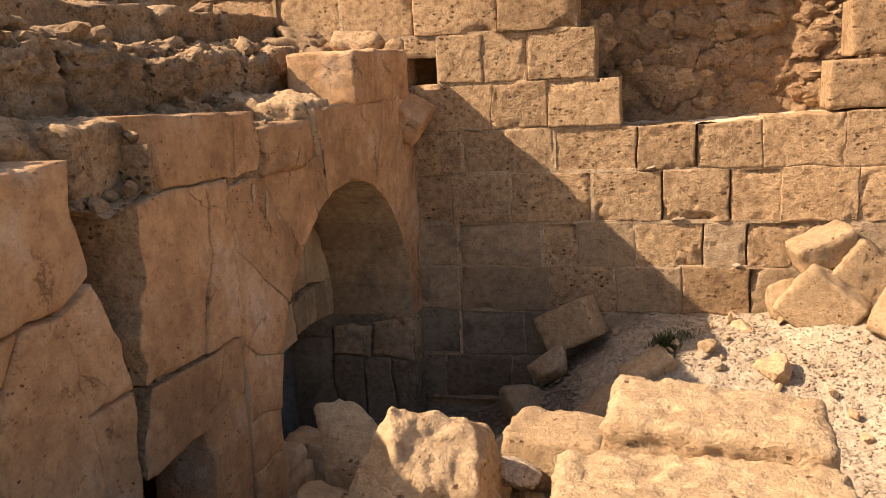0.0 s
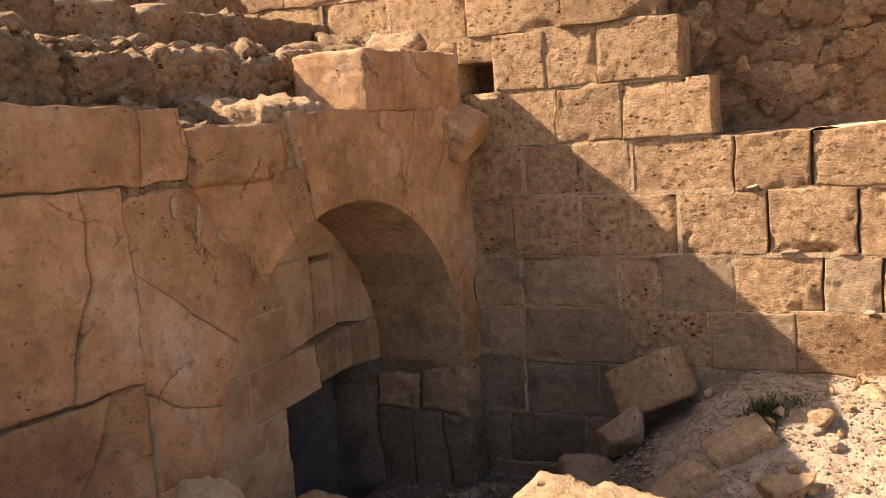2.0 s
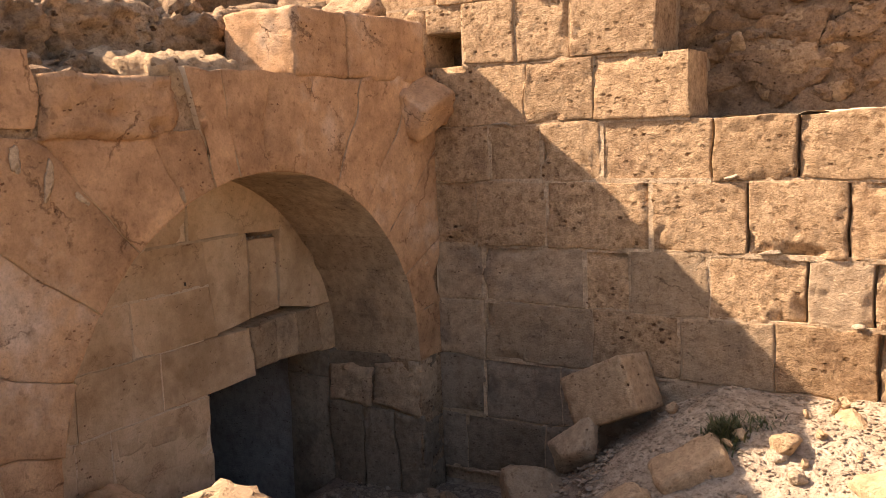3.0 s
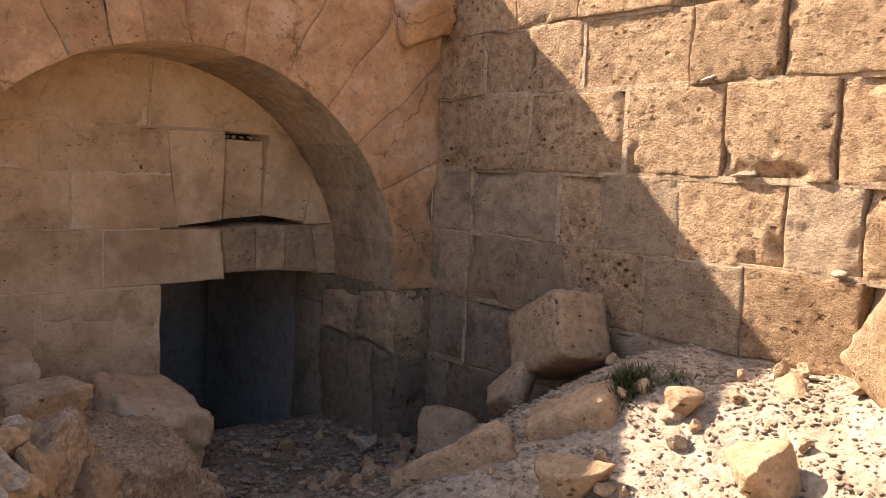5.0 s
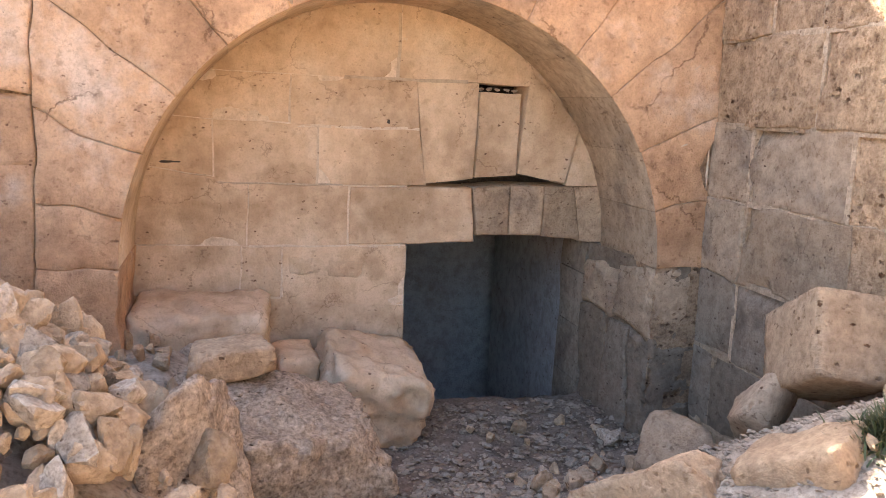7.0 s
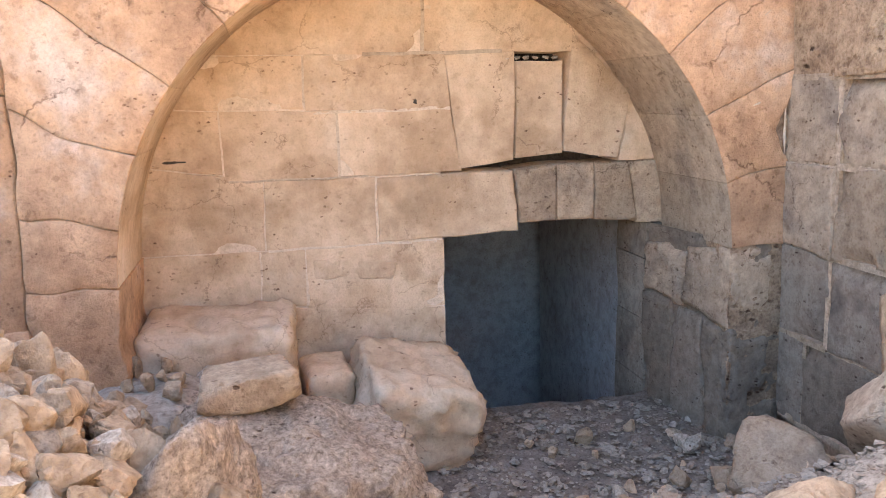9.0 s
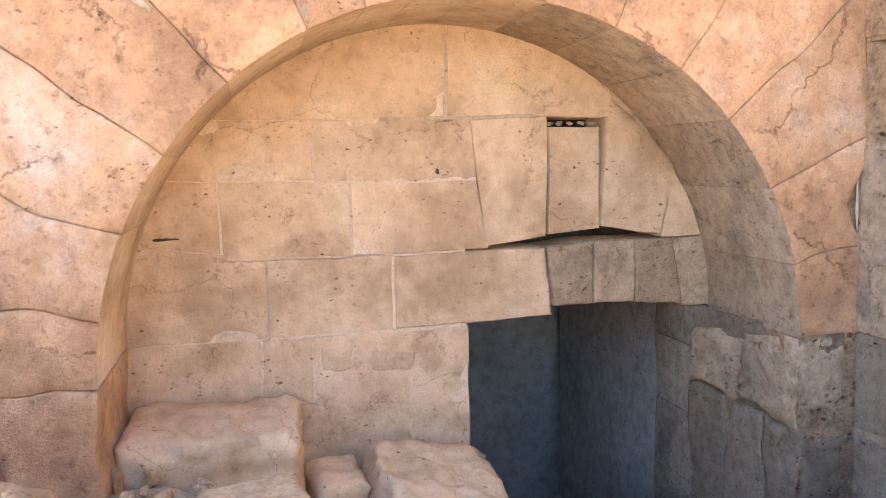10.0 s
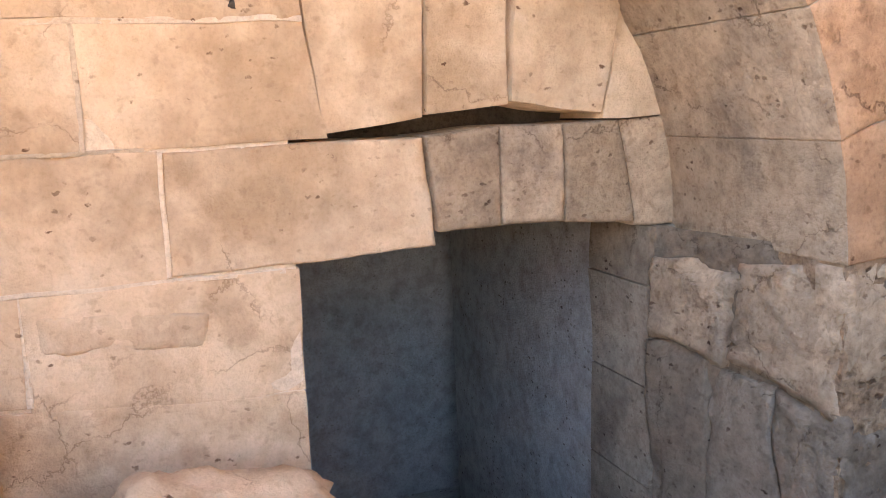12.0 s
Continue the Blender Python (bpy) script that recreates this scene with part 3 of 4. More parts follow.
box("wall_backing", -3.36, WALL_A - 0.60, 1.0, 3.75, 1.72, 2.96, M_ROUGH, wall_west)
box("wall_backing", -3.36, -3.30, 1.0, 3.40, -0.5, 1.72, M_VOID, wall_west)
box("wall_backing", -3.36, WALL_A - 0.05, 1.0, 2.9, -0.5, 2.6, M_ROUGH, wall_west)
box("wall_backing", -3.36, WALL_A - 0.04, 3.9, 8.46, 2.94, 3.22, M_ROUGH, wall_west)
box("wall_backing", -3.2, WALL_A - 0.03, 4.62, 5.3, 2.2, 3.2, M_ROUGH, wall_west)
box("wall_backing", -3.36, WALL_A - 0.01, -6.0, 1.25, -0.5, 3.1, M_A, wall_west)

for k, (y, z, w, h, t) in enumerate(((8.30, 2.33, 0.20, 0.035, 38), (8.38, 1.93, 0.10, 0.05, 30), (8.25, 1.87, 0.14, 0.03, 24), (8.44, 1.75, 0.02, 0.30, 0), (4.92, 2.83, 0.06, 0.16, 5), (5.08, 2.72, 0.05, 0.2, -8), (5.25, 2.62, 0.12, 0.05, -35), (5.88, 2.60, 0.05, 0.12, 20))):
    pts, fs = rock_points((0.016, w, h), 360 + k, 3, 9, 0.25, turn=turn3(t, 0, 0))
    mesh_object("mortar_patch", [(p.x + WALL_A - 0.001, p.y + y, p.z + z) for p in pts], fs, M_JOINT if y < 7 else M_MORTAR, wall_west)


def jamb_face(u, v):
    """From the back wall round the worn corner to the north wall."""
    z = -0.4 + 1.53 * v
    if u < 0.70:
        q = u / 0.70
        return (-3.40 + 0.87 * q, 8.07 + 0.13 * q, z), (0.12, -1, 0)
    q = (u - 0.70) / 0.30
    return (-2.56 + 0.02 * math.sin(q * 3.1), 8.20 + 0.27 * q, z), (1, -0.3 * (1 - q), 0)


sheet("jamb_core", M_STAIN_SHADE, jamb_face, 70, 90, 0.012, 5.5, wall_west, 4.4, blocky=3.6)


def on_jamb(a, b, d):
    return (WALL_T + 0.86 * a + 0.15 * d, 8.03 + 0.13 * a - d, b)


JAMB = [
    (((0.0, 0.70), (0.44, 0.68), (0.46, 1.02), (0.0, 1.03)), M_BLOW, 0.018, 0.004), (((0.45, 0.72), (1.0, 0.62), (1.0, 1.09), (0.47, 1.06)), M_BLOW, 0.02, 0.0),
    (((0.0, -0.4), (0.34, -0.4), (0.36, 0.69), (0.0, 0.69)), M_STAIN_SHADE, 0.006, 0.0), (((0.35, -0.4), (0.72, -0.4), (0.68, 0.66), (0.37, 0.68)), M_STAIN_SHADE, 0.006, 0.004), (((0.73, -0.4), (1.0, -0.4), (1.0, 0.61), (0.69, 0.66)), M_STAIN_SHADE, 0.02, 0.0),
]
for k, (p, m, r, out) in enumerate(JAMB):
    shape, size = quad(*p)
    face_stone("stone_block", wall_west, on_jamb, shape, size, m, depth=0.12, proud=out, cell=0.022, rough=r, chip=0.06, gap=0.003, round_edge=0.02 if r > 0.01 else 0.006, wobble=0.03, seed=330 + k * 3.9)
for k, (b0, b1, m) in enumerate(((0.66, 1.095, M_BLOW), (0.22, 0.655, M_STAIN_SHADE), (-0.3, 0.215, M_STAIN_SHADE))):
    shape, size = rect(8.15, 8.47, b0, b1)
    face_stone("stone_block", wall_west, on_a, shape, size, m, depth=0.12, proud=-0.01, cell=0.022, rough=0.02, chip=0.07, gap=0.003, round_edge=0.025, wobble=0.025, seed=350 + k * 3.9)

# ---- tympanum: the wall in the back of the arch, with the doorway ----
wall_niche = tagged(new("wall_niche"), "yellow dressed limestone infill wall with a flat arch over a doorway", "wall", kind="structure")
NICHE = [
    ((4.9, 2.20), (6.635, 2.20), (6.66, 2.75), (4.9, 2.75)), ((6.645, 2.205), (7.58, 2.19), (7.62, 2.75), (6.67, 2.75)), ((7.935, 1.95), (8.3, 1.95), (8.3, 2.75), (7.1, 2.75)),
    ((4.9, 1.91), (5.95, 1.90), (5.945, 2.195), (4.9, 2.195)), ((5.96, 1.89), (6.80, 1.87), (6.77, 2.195), (5.955, 2.195)),
    ((4.9, 1.63), (5.47, 1.54), (5.47, 1.90), (4.9, 1.905)), ((5.48, 1.505), (6.125, 1.50), (6.125, 1.885), (5.48, 1.90)), ((6.135, 1.50), (6.86, 1.505), (6.80, 1.87), (6.135, 1.88)),
    ((6.855, 1.52), (7.193, 1.565), (7.197, 2.195), (6.77, 2.195)), ((7.205, 1.57), (7.485, 1.585), (7.505, 2.14), (7.205, 2.14)), ((7.495, 1.595), (7.85, 1.55), (7.935, 1.94), (7.56, 2.30)), ((7.86, 1.53), (8.3, 1.53), (8.3, 2.0), (7.945, 1.95)),
    ((4.9, 1.10), (5.68, 1.09), (5.69, 1.50), (4.9, 1.62)), ((5.69, 1.09), (6.335, 1.085), (6.335, 1.495), (5.695, 1.50)), ((6.345, 1.10), (7.215, 1.125), (7.19, 1.50), (6.345, 1.49)),
    ((7.225, 1.175), (7.455, 1.175), (7.45, 1.515), (7.20, 1.505)), ((7.46, 1.175), (7.70, 1.175), (7.70, 1.52), (7.455, 1.515)), ((7.705, 1.165), (7.98, 1.15), (7.93, 1.525), (7.705, 1.52)), ((7.985, 1.13), (8.3, 1.13), (8.3, 1.525), (7.935, 1.525)),
    ((4.9, 0.76), (5.64, 0.77), (5.645, 1.085), (4.9, 1.09)), ((5.65, 0.77), (5.905, 0.75), (5.915, 1.08), (5.65, 1.085)), ((5.915, 0.70), (6.74, 0.68), (6.745, 1.095), (5.92, 1.08)),
    ((4.9, 0.30), (5.7, 0.30), (5.7, 0.765), (4.9, 0.765)), ((5.705, 0.30), (6.74, 0.32), (6.735, 0.675), (5.705, 0.75)), ((4.9, -0.3), (6.1, -0.3), (6.1, 0.295), (4.9, 0.295)), ((6.105, -0.3), (6.9, -0.3), (6.76, 0.31), (6.105, 0.295)),
    ((8.04, 0.9), (8.25, 0.9), (8.25, 1.125), (8.05, 1.125)), ((8.05, 0.5), (8.25, 0.5), (8.25, 0.895), (8.035, 0.895)), ((8.03, 0.1), (8.25, 0.1), (8.25, 0.495), (8.05, 0.495)), ((8.04, -0.4), (8.25, -0.4), (8.25, 0.095), (8.03, 0.095)),
]
for k, (p, q, r, s) in enumerate(NICHE):
    shape, size = quad(p, q, r, s)
    lintel = 14 <= k <= 18
    face_stone("stone_block", wall_niche, on_t, shape, size, M_STAIN_SHADE if p[0] > 8.0 and r[1] < 1.2 else M_BLOW if k in (15, 16, 17, 18) else M_T, depth=0.45, proud=random.uniform(-0.004, 0.006) + (0.006 if k in (9, 10) else -0.014 if k == 2 else 0), cell=0.028 if size[0] < 1.2 else 0.045,
               rough=0.009 if lintel else 0.005, chip=0.05 if lintel else 0.03, gap=0.0025 if k in (9, 10) else 0.0006, round_edge=0.008 if lintel else 0.0012, wobble=0.012, seed=400 + k * 2.9)
box("wall_backing", -3.80, WALL_T - 0.013, 4.9, 6.735, -0.4, 2.9, M_MORTAR, wall_niche)
# near-black backing paints the shade behind the flat arch's gaps
box("wall_backing", -3.84, WALL_T - 0.34, 6.735, 8.3, 1.60, 2.9, M_VOID, wall_niche)
# pale pointing in some joints
for k, (a0, a1, b0, b1) in enumerate(((6.632, 6.652, 2.20, 2.62), (6.30, 7.12, 2.19, 2.212), (5.945, 5.963, 1.90, 2.19), (6.0, 6.80, 1.868, 1.888), (6.122, 6.138, 1.50, 1.88), (5.5, 6.3, 1.492, 1.506), (5.70, 6.7, 1.082, 1.096), (6.333, 6.349, 1.10, 1.49), (5.64, 5.655, 0.78, 1.08), (5.905, 5.925, 0.75, 1.08))):
    shape, size = rect(a0, a1, b0, b1)
    face_stone("mortar_joint", wall_niche, on_t, shape, size, M_MORTAR, depth=0.03, proud=0.003, cell=0.03, rough=0.006, gap=0.0, round_edge=0.002, wobble=0.012, chip=0.0, seed=480 + k)
# a pale worn panel in one block, a peg hole, and a broken bed joint
shape, size = quad((5.945, 0.90), (6.44, 0.865), (6.46, 0.975), (5.95, 1.02))
face_stone("worn_panel", wall_niche, on_t, shape, size, M_T, depth=0.03, proud=0.007, cell=0.02, rough=0.010, gap=0.0, round_edge=0.012, wobble=0.02, chip=0.02, seed=497)
# near-black chips on the face paint the shade inside hole and joint
for k, (y, z, w, h) in enumerate(((6.593, 1.921, 0.028, 0.028), (5.22, 1.623, 0.13, 0.018))):
    pts, fs = rock_points((0.012, w, h), 380 + k, 3, 9, 0.2)
    mesh_object("dark_hole", [(p.x + WALL_T + 0.004, p.y + y, p.z + z) for p in pts], fs, M_VOID, wall_niche)
# same painted shade behind the slit over the lintel
box("wall_backing", -3.84, WALL_T - 0.34, 6.735, 8.3, 1.18, 1.60, M_VOID, wall_niche)
for k in range(6):
    pts, fs = rock_points((0.032, 0.05, 0.028), 340 + k, 2, 7, 0.1)
    mesh_object("packing_pebble", [(p.x + WALL_T - 0.01, p.y + 7.15 + k * 0.06, p.z + 2.163) for p in pts], fs, M_PALE, wall_niche)

# ---- chamber behind the doorway ----
chamber = tagged(new("wall_chamber"), "bare dim stone chamber behind the doorway", "wall", kind="structure")
box("chamber_side", -5.65, -3.80, 8.07, 8.4, -1.6, 1.75, M_DARK, chamber)
box("chamber_side", -6.0, -5.65, 9.0, 9.3, -1.6, 2.2, M_DARK, chamber)
box("chamber_end", -5.75, -5.65, 8.3, 9.2, -1.6, 2.2, M_DARK, chamber)
box("chamber_end", -6.3, -6.0, 4.6, 9.3, -1.6, 2.2, M_DARK, chamber)
box("chamber_side", -6.0, -3.80, 4.6, 4.9, -1.6, 2.2, M_DARK, chamber)
tagged(box("ceiling", -6.3, -3.78, 4.6, 9.3, 1.75, 2.0, M_DARK), "dark stone chamber roof", "ceiling", kind="structure")
tagged(box("floor", -6.3, -3.6, 4.6, 9.3, -1.5, -1.0, M_DARK), "dusty chamber floor of earth", "floor", kind="structure")


# ---- terrace of ruined masonry on top of the west wall ----
def terrace_height(x, y):
    d = -x
    z = 3.16
    z += 0.10 * smooth_step((d - 2.8) / 0.3) + 0.46 * smooth_step((d - 3.22 - 0.10 * fbm(0, y, 3.0, 1.1, 3)) / 0.14)
    z += 0.36 * smooth_step((d - 4.15 - 0.10 * fbm(0, y, 5.0, 1.1, 3)) / 0.12)
    z += 0.36 * smooth_step((d - 4.95 - 0.10 * fbm(0, y, 7.0, 1.1, 3)) / 0.12) + 2.4 * smooth_step((d - 5.4) / 3.0) + 0.5 * max(0.0, d - 8.0)
    if y < 5.2:
        z += 0.12 * smooth_step((5.2 - y) / 1.2) * smooth_step((d - 3.2) / 0.4)
    if y < 3.95:
        z -= 0.22 * smooth_step((3.98 - y) / 0.08) * (1 - smooth_step((d - 2.9) / 0.3))
    n = noise.voronoi(Vector((x * 3.2, y * 2.6, z * 2)))[0]
    return z + 0.06 * fbm(x, y, 1.7, 2.3, 5) + 0.05 * min(0.6, (n[1] - n[0]) * 1.6) + 0.02 * fbm(x, y, 9, 9.0, 3)


tx, ty = [-2.56 - 0.035 * i for i in range(80)] + [-5.4 - 0.3 * i for i in range(25)], [-6 + 0.4 * i for i in range(17)] + [0.8 + 0.04 * i for i in range(192)]
tv = [(x + (0.05 * fbm(y, terrace_height(x, y), 2.0, 2.6, 4) if -5.3 < x < -3.0 else 0.0), y, terrace_height(x, y)) for y in ty for x in tx]
tf = [(j * len(tx) + i + 1, j * len(tx) + i, (j + 1) * len(tx) + i, (j + 1) * len(tx) + i + 1) for j in range(len(ty) - 1) for i in range(len(tx) - 1)]
tagged(mesh_object("terrace", tv, tf, M_ROUGH), "rough grey-brown terrace of collapsed masonry in steps", "terrace", kind="structure")

# cap blocks over the crown, and the corbel in the corner
def dressed_block(name, at, size, turn, seed, material, label, rough=0.014, cell=0.035, edge=0.025, group=""):
    """A six-sided dressed block with worn edges; at is its middle, size its full lengths."""
    rnd = random.Random(seed)
    n = [max(3, int(s / cell)) for s in size]
    bm = bmesh.new()
    grid = {}
    faces = []

    def vert(i, j, k):
        key = (i, j, k)
        if key not in grid:
            c = Vector((i / n[0] - 0.5, j / n[1] - 0.5, k / n[2] - 0.5))
            p = Vector([c[a] * size[a] for a in range(3)])
            q = Vector([max(-size[a] / 2 + edge, min(size[a] / 2 - edge, p[a])) for a in range(3)])
            o = p - q
            if o.length > 0:
                p = q + o.normalized() * edge
            w = Vector((p.x, p.y, p.z * 1.9)) + Vector((seed * 3.1, 0, 0))
            nrm = o.normalized() if o.length > 0 else p.normalized()
            big = noise.fractal(w * 3.2, 0.8, 2.1, 3)
            f = 0.75 * noise.fractal(w * 11, 0.45, 2.2, 6) + 0.5 * abs(noise.noise(w * 6)) - 1.2 * max(0.0, noise.noise(w * 9 + Vector((5, 5, 5))) - 0.3)
            p = p + nrm * (rough * (0.9 * big + 1.1 * f) - max(0.0, big - 0.3) * edge * 1.5)
            grid[key] = bm.verts.new(p)
        return grid[key]

    for ax in range(3):
        b, c = (ax + 1) % 3, (ax + 2) % 3
        for side in (0, n[ax]):
            for i in range(n[b]):
                for j in range(n[c]):
                    ring = []
                    for di, dj in ((0, 0), (1, 0), (1, 1), (0, 1)):
                        idx = [0, 0, 0]
                        idx[ax], idx[b], idx[c] = side, i + di, j + dj
                        ring.append(vert(*idx))
                    bm.faces.new(ring if side else ring[::-1])
    me = bpy.data.meshes.new(name)
    bm.to_mesh(me)
    bm.free()
    me.materials.append(material)
    me.polygons.foreach_set("use_smooth", [True] * len(me.polygons))
    ob = new(name, me)
    ob.matrix_world = pose(*at, *turn)
    return tagged(ob, label, "stone block", group)


dressed_block("cap_block", (-2.80, 7.12, 3.49), (0.60, 0.56, 0.44), (0, 0, 2), 11, M_A, "orange dressed block on top of the arch wall", rough=0.010, cell=0.025)
dressed_block("cap_block", (-2.80, 7.885, 3.50), (0.60, 0.94, 0.46), (0, 0, -1), 12, M_A, "orange dressed block on the wall beside the corner")
dressed_block("corbel_stone", (-2.50, 8.22, 3.10), (0.40, 0.40, 0.30), (24, 30, 4), 13, M_A, "broken corbel stone jutting out under the cap block", rough=0.025, edge=0.03)

# terrace stones, loose on the steps
rt = random.Random(5)
for k in range(13):
    y = 4.0 + 2.75 * k / 13 + rt.uniform(-0.05, 0.05)
    x = -3.05 - rt.uniform(0, 0.2)
    s = rt.uniform(0.16, 0.34)
    z = terrace_height(x, y)
    rock("terrace_stone", (x, y, z + s * 0.08), (s * 1.1, s * 1.3, s * rt.uniform(0.6, 0.85)), 500 + k, rt.choice((M_ROUGH, M_ROUGH, M_ROCK)), "weathered rough stone on the ruined terrace", "stone", 4, turn=(rt.uniform(-15, 15), rt.uniform(-15, 15), rt.uniform(0, 180)), rough=0.2, planes=7, group="terrace stones")
for k in range(9):
    y = 4.6 + k * 0.45
    s = rt.uniform(0.42, 0.6)
    rock("terrace_slab", (-4.05 - rt.uniform(0, 0.1), y, 3.95), (0.7, s * 1.5, 0.34), 560 + k, M_ROUGH, "long rough slab along a terrace step", "stone slab", 4, boxy=0.8, turn=(rt.uniform(-3, 3), rt.uniform(-3, 3), rt.uniform(-8, 8)), rough=0.1, group="terrace slabs")
for k, (x, y, z, s) in enumerate(((-2.95, 8.1, 3.80, 0.5), (-3.3, 7.6, 3.74, 0.55), (-3.5, 8.15, 3.85, 0.5), (-4.9, 7.9, 4.30, 0.75), (-4.6, 7.2, 4.1, 0.6), (-3.0, 3.4, 3.25, 0.5), (-3.3, 3.0, 3.45, 0.6), (-2.9, 2.9, 3.25, 0.4))):
    rock("terrace_stone", (x, y, z), (s * 1.2, s * 1.2, s * 0.7), 590 + k, M_ROCK if k in (3, 4) else M_ROUGH, "large broken stone on the ruined terrace", "stone", 4, turn=(0, 0, k * 40), rough=0.18, planes=7, group="terrace stones")
rv, rfaces = [], []
rp = [rock_points((1, 1.1, 0.75), 1200 + k, 2, 6, 0.1) for k in range(9)]
for k in range(5800):
    x, y = -2.62 - 2.9 * rt.random() ** 1.1, rt.uniform(1.0, 8.4)
    if k > 5300:
        x = rt.choice((-3.42, -3.05, -4.25, -5.05)) + rt.uniform(-0.12, 0.12)
    if x > -3.0 and 3.9 < y < 5.06 and rt.random() < 0.7:
        continue
    s = 0.025 + 0.17 * rt.random() ** 3 if k <= 5300 else rt.uniform(0.08, 0.26)
    p, f = rp[k % 9]
    m = turn3(rt.uniform(-40, 40), rt.uniform(-40, 40), rt.uniform(0, 360))
    z = max(terrace_height(x, y), terrace_height(x + 0.05, y)) + s * 0.08
    q = len(rv)
    for v in p:
        w = m @ v
        rv.append((x + w.x * s, y + w.y * s, z + w.z * s))
    rfaces += [tuple(i + q for i in t) for t in f]
tagged(mesh_object("terrace_rubble", rv, rfaces, M_ROUGH, smooth=False), "broken weathered rubble strewn over the terrace steps", "rubble", kind="stuff")
dressed_block("terrace_block", (-2.95, 3.75, 3.14), (0.5, 0.55, 0.42), (2, 3, 4), 21, M_ROUGH, "rough set-back stone of the top course", rough=0.03, edge=0.05)
for k in range(9):
    dressed_block("terrace_block", (-4.85 + rt.uniform(-0.08, 0.08), 3.9 + k * 0.52, 4.26 + rt.uniform(-0.04, 0.05)), (0.6, 0.50, 0.40), (rt.uniform(-4, 4), rt.uniform(-4, 4), rt.uniform(-8, 8)), 120 + k, M_ROUGH, "worn brown block of an upper terrace step", rough=0.035, edge=0.06, group="upper terrace blocks")
ys = 3.3
for k in range(8):
    w = rt.uniform(0.42, 0.72)
    dressed_block("terrace_block", (-3.46 + rt.uniform(-0.06, 0.05), ys + w / 2, 3.49 + rt.uniform(-0.05, 0.03)), (0.5, w - 0.03, 0.50), (rt.uniform(-3, 3), rt.uniform(-5, 5), rt.uniform(-6, 6)), 140 + k, M_ROUGH, "eroded brown block of the lowest terrace step", rough=0.05, edge=0.07, group="lower terrace blocks", cell=0.025)
    ys += w
dressed_block("terrace_block", (-2.85, 6.1, 3.24), (0.6, 0.7, 0.26), (2, 6, 4), 22, M_ROCK, "broken pale stone at the terrace edge", rough=0.05, edge=0.07)

# ---- fallen blocks and boulders ----
dressed_block("fallen_block", (-0.955, 8.21, 1.038), (0.55, 0.35, 0.40), (-7, -26.3, -9.9), 31, M_ROCK, "large squared limestone block tilted against the wall", rough=0.009, edge=0.018)
dressed_block("fallen_block", (-0.20, 7.60, 0.80), (0.46, 0.29, 0.24), (14, -28, 24), 32, M_ROCK, "oblong pale block lying on the dust bank", edge=0.035)
rock("fallen_boulder", (-0.62, 7.25, 0.50), (0.74, 0.34, 0.32), 33, M_ROCK, "long rough boulder leaning down the bank", level=5, turn=(0, -34, 26), rough=0.09, boxy=0.4)
rock("fallen_boulder", (-1.20, 8.04, 0.62), (0.42, 0.40, 0.60), 34, M_BLOW, "rough grey stone wedged under the tilted block", turn=(10, 20, 0), rough=0.08)
rock("fallen_boulder", (-1.38, 7.75, 0.3), (0.5, 0.45, 0.4), 47, M_BLOW, "grey stone at the foot of the bank", sink=0.06)
rock("fallen_boulder", (0.13, 7.25, 0.68), (0.42, 0.34, 0.36), 35, M_ROCK, "angular sunlit stone on the dust bank", level=5, turn=(0, -30, 20), rough=0.07)
rock("fallen_stone", (0.28, 7.75, 0.95), (0.22, 0.2, 0.15), 36, M_ROCK, "small pale stone on the dust bank", sink=0.03)
rock("fallen_boulder", (0.86, 7.45, 0.85), (0.40, 0.30, 0.30), 37, M_ROCK, "jagged sunlit stone on the dust bank", level=5, sink=0.06, rough=0.09)
rock("fallen_stone", (0.62, 8.05, 1.1), (0.24, 0.2, 0.15), 38, M_ROCK, "flat orange stone on the dust bank", sink=0.04)
dressed_block("fallen_block", (1.28, 8.04, 1.34), (0.60, 0.40, 0.54), (8, 38, -14), 41, M_ROCK, "square block standing on its corner in rubble", rough=0.015, edge=0.03)
dressed_block("fallen_block", (1.29, 8.2, 1.80), (0.52, 0.38, 0.28), (6, -22, 10), 42, M_ROCK, "pale squared block lying on other blocks", rough=0.015)
dressed_block("fallen_block", (1.72, 8.15, 1.55), (0.7, 0.4, 0.4), (0, 40, 0), 43, M_ROCK, "squared block leaning on the rubble heap", rough=0.018)
rock("fallen_boulder", (1.82, 7.75, 1.3), (0.52, 0.5, 0.5), 44, M_ROCK, "rounded pale stone in the rubble heap", sink=0.06, rough=0.06)
rock("fallen_boulder", (1.02, 8.28, 1.35), (0.4, 0.3, 0.38), 45, M_ROCK, "broken stone behind the leaning block", sink=0.06)
rock("fallen_boulder", (2.2, 8.1, 1.5), (0.7, 0.6, 0.7), 46, M_ROCK, "large stone in the rubble heap", sink=0.1)
# foreground row
dressed_block("fallen_block", (0.17, 3.70, 1.83), (0.92, 0.52, 0.44), (3, 5, -2), 51, M_ROCK, "big weathered oblong block on the rim", rough=0.019, edge=0.06, cell=0.022)
dressed_block("fallen_block", (0.10, 3.16, 1.74), (1.10, 0.55, 0.42), (-3, 2, 4), 52, M_ROCK, "big layered limestone slab on the rim", rough=0.022, edge=0.05, cell=0.022)
dressed_block("fallen_block", (-0.57, 4.22, 1.56), (0.50, 0.40, 0.29), (2, 2, -6), 53, M_ROCK, "squared yellow block on the rim", rough=0.018, edge=0.03)
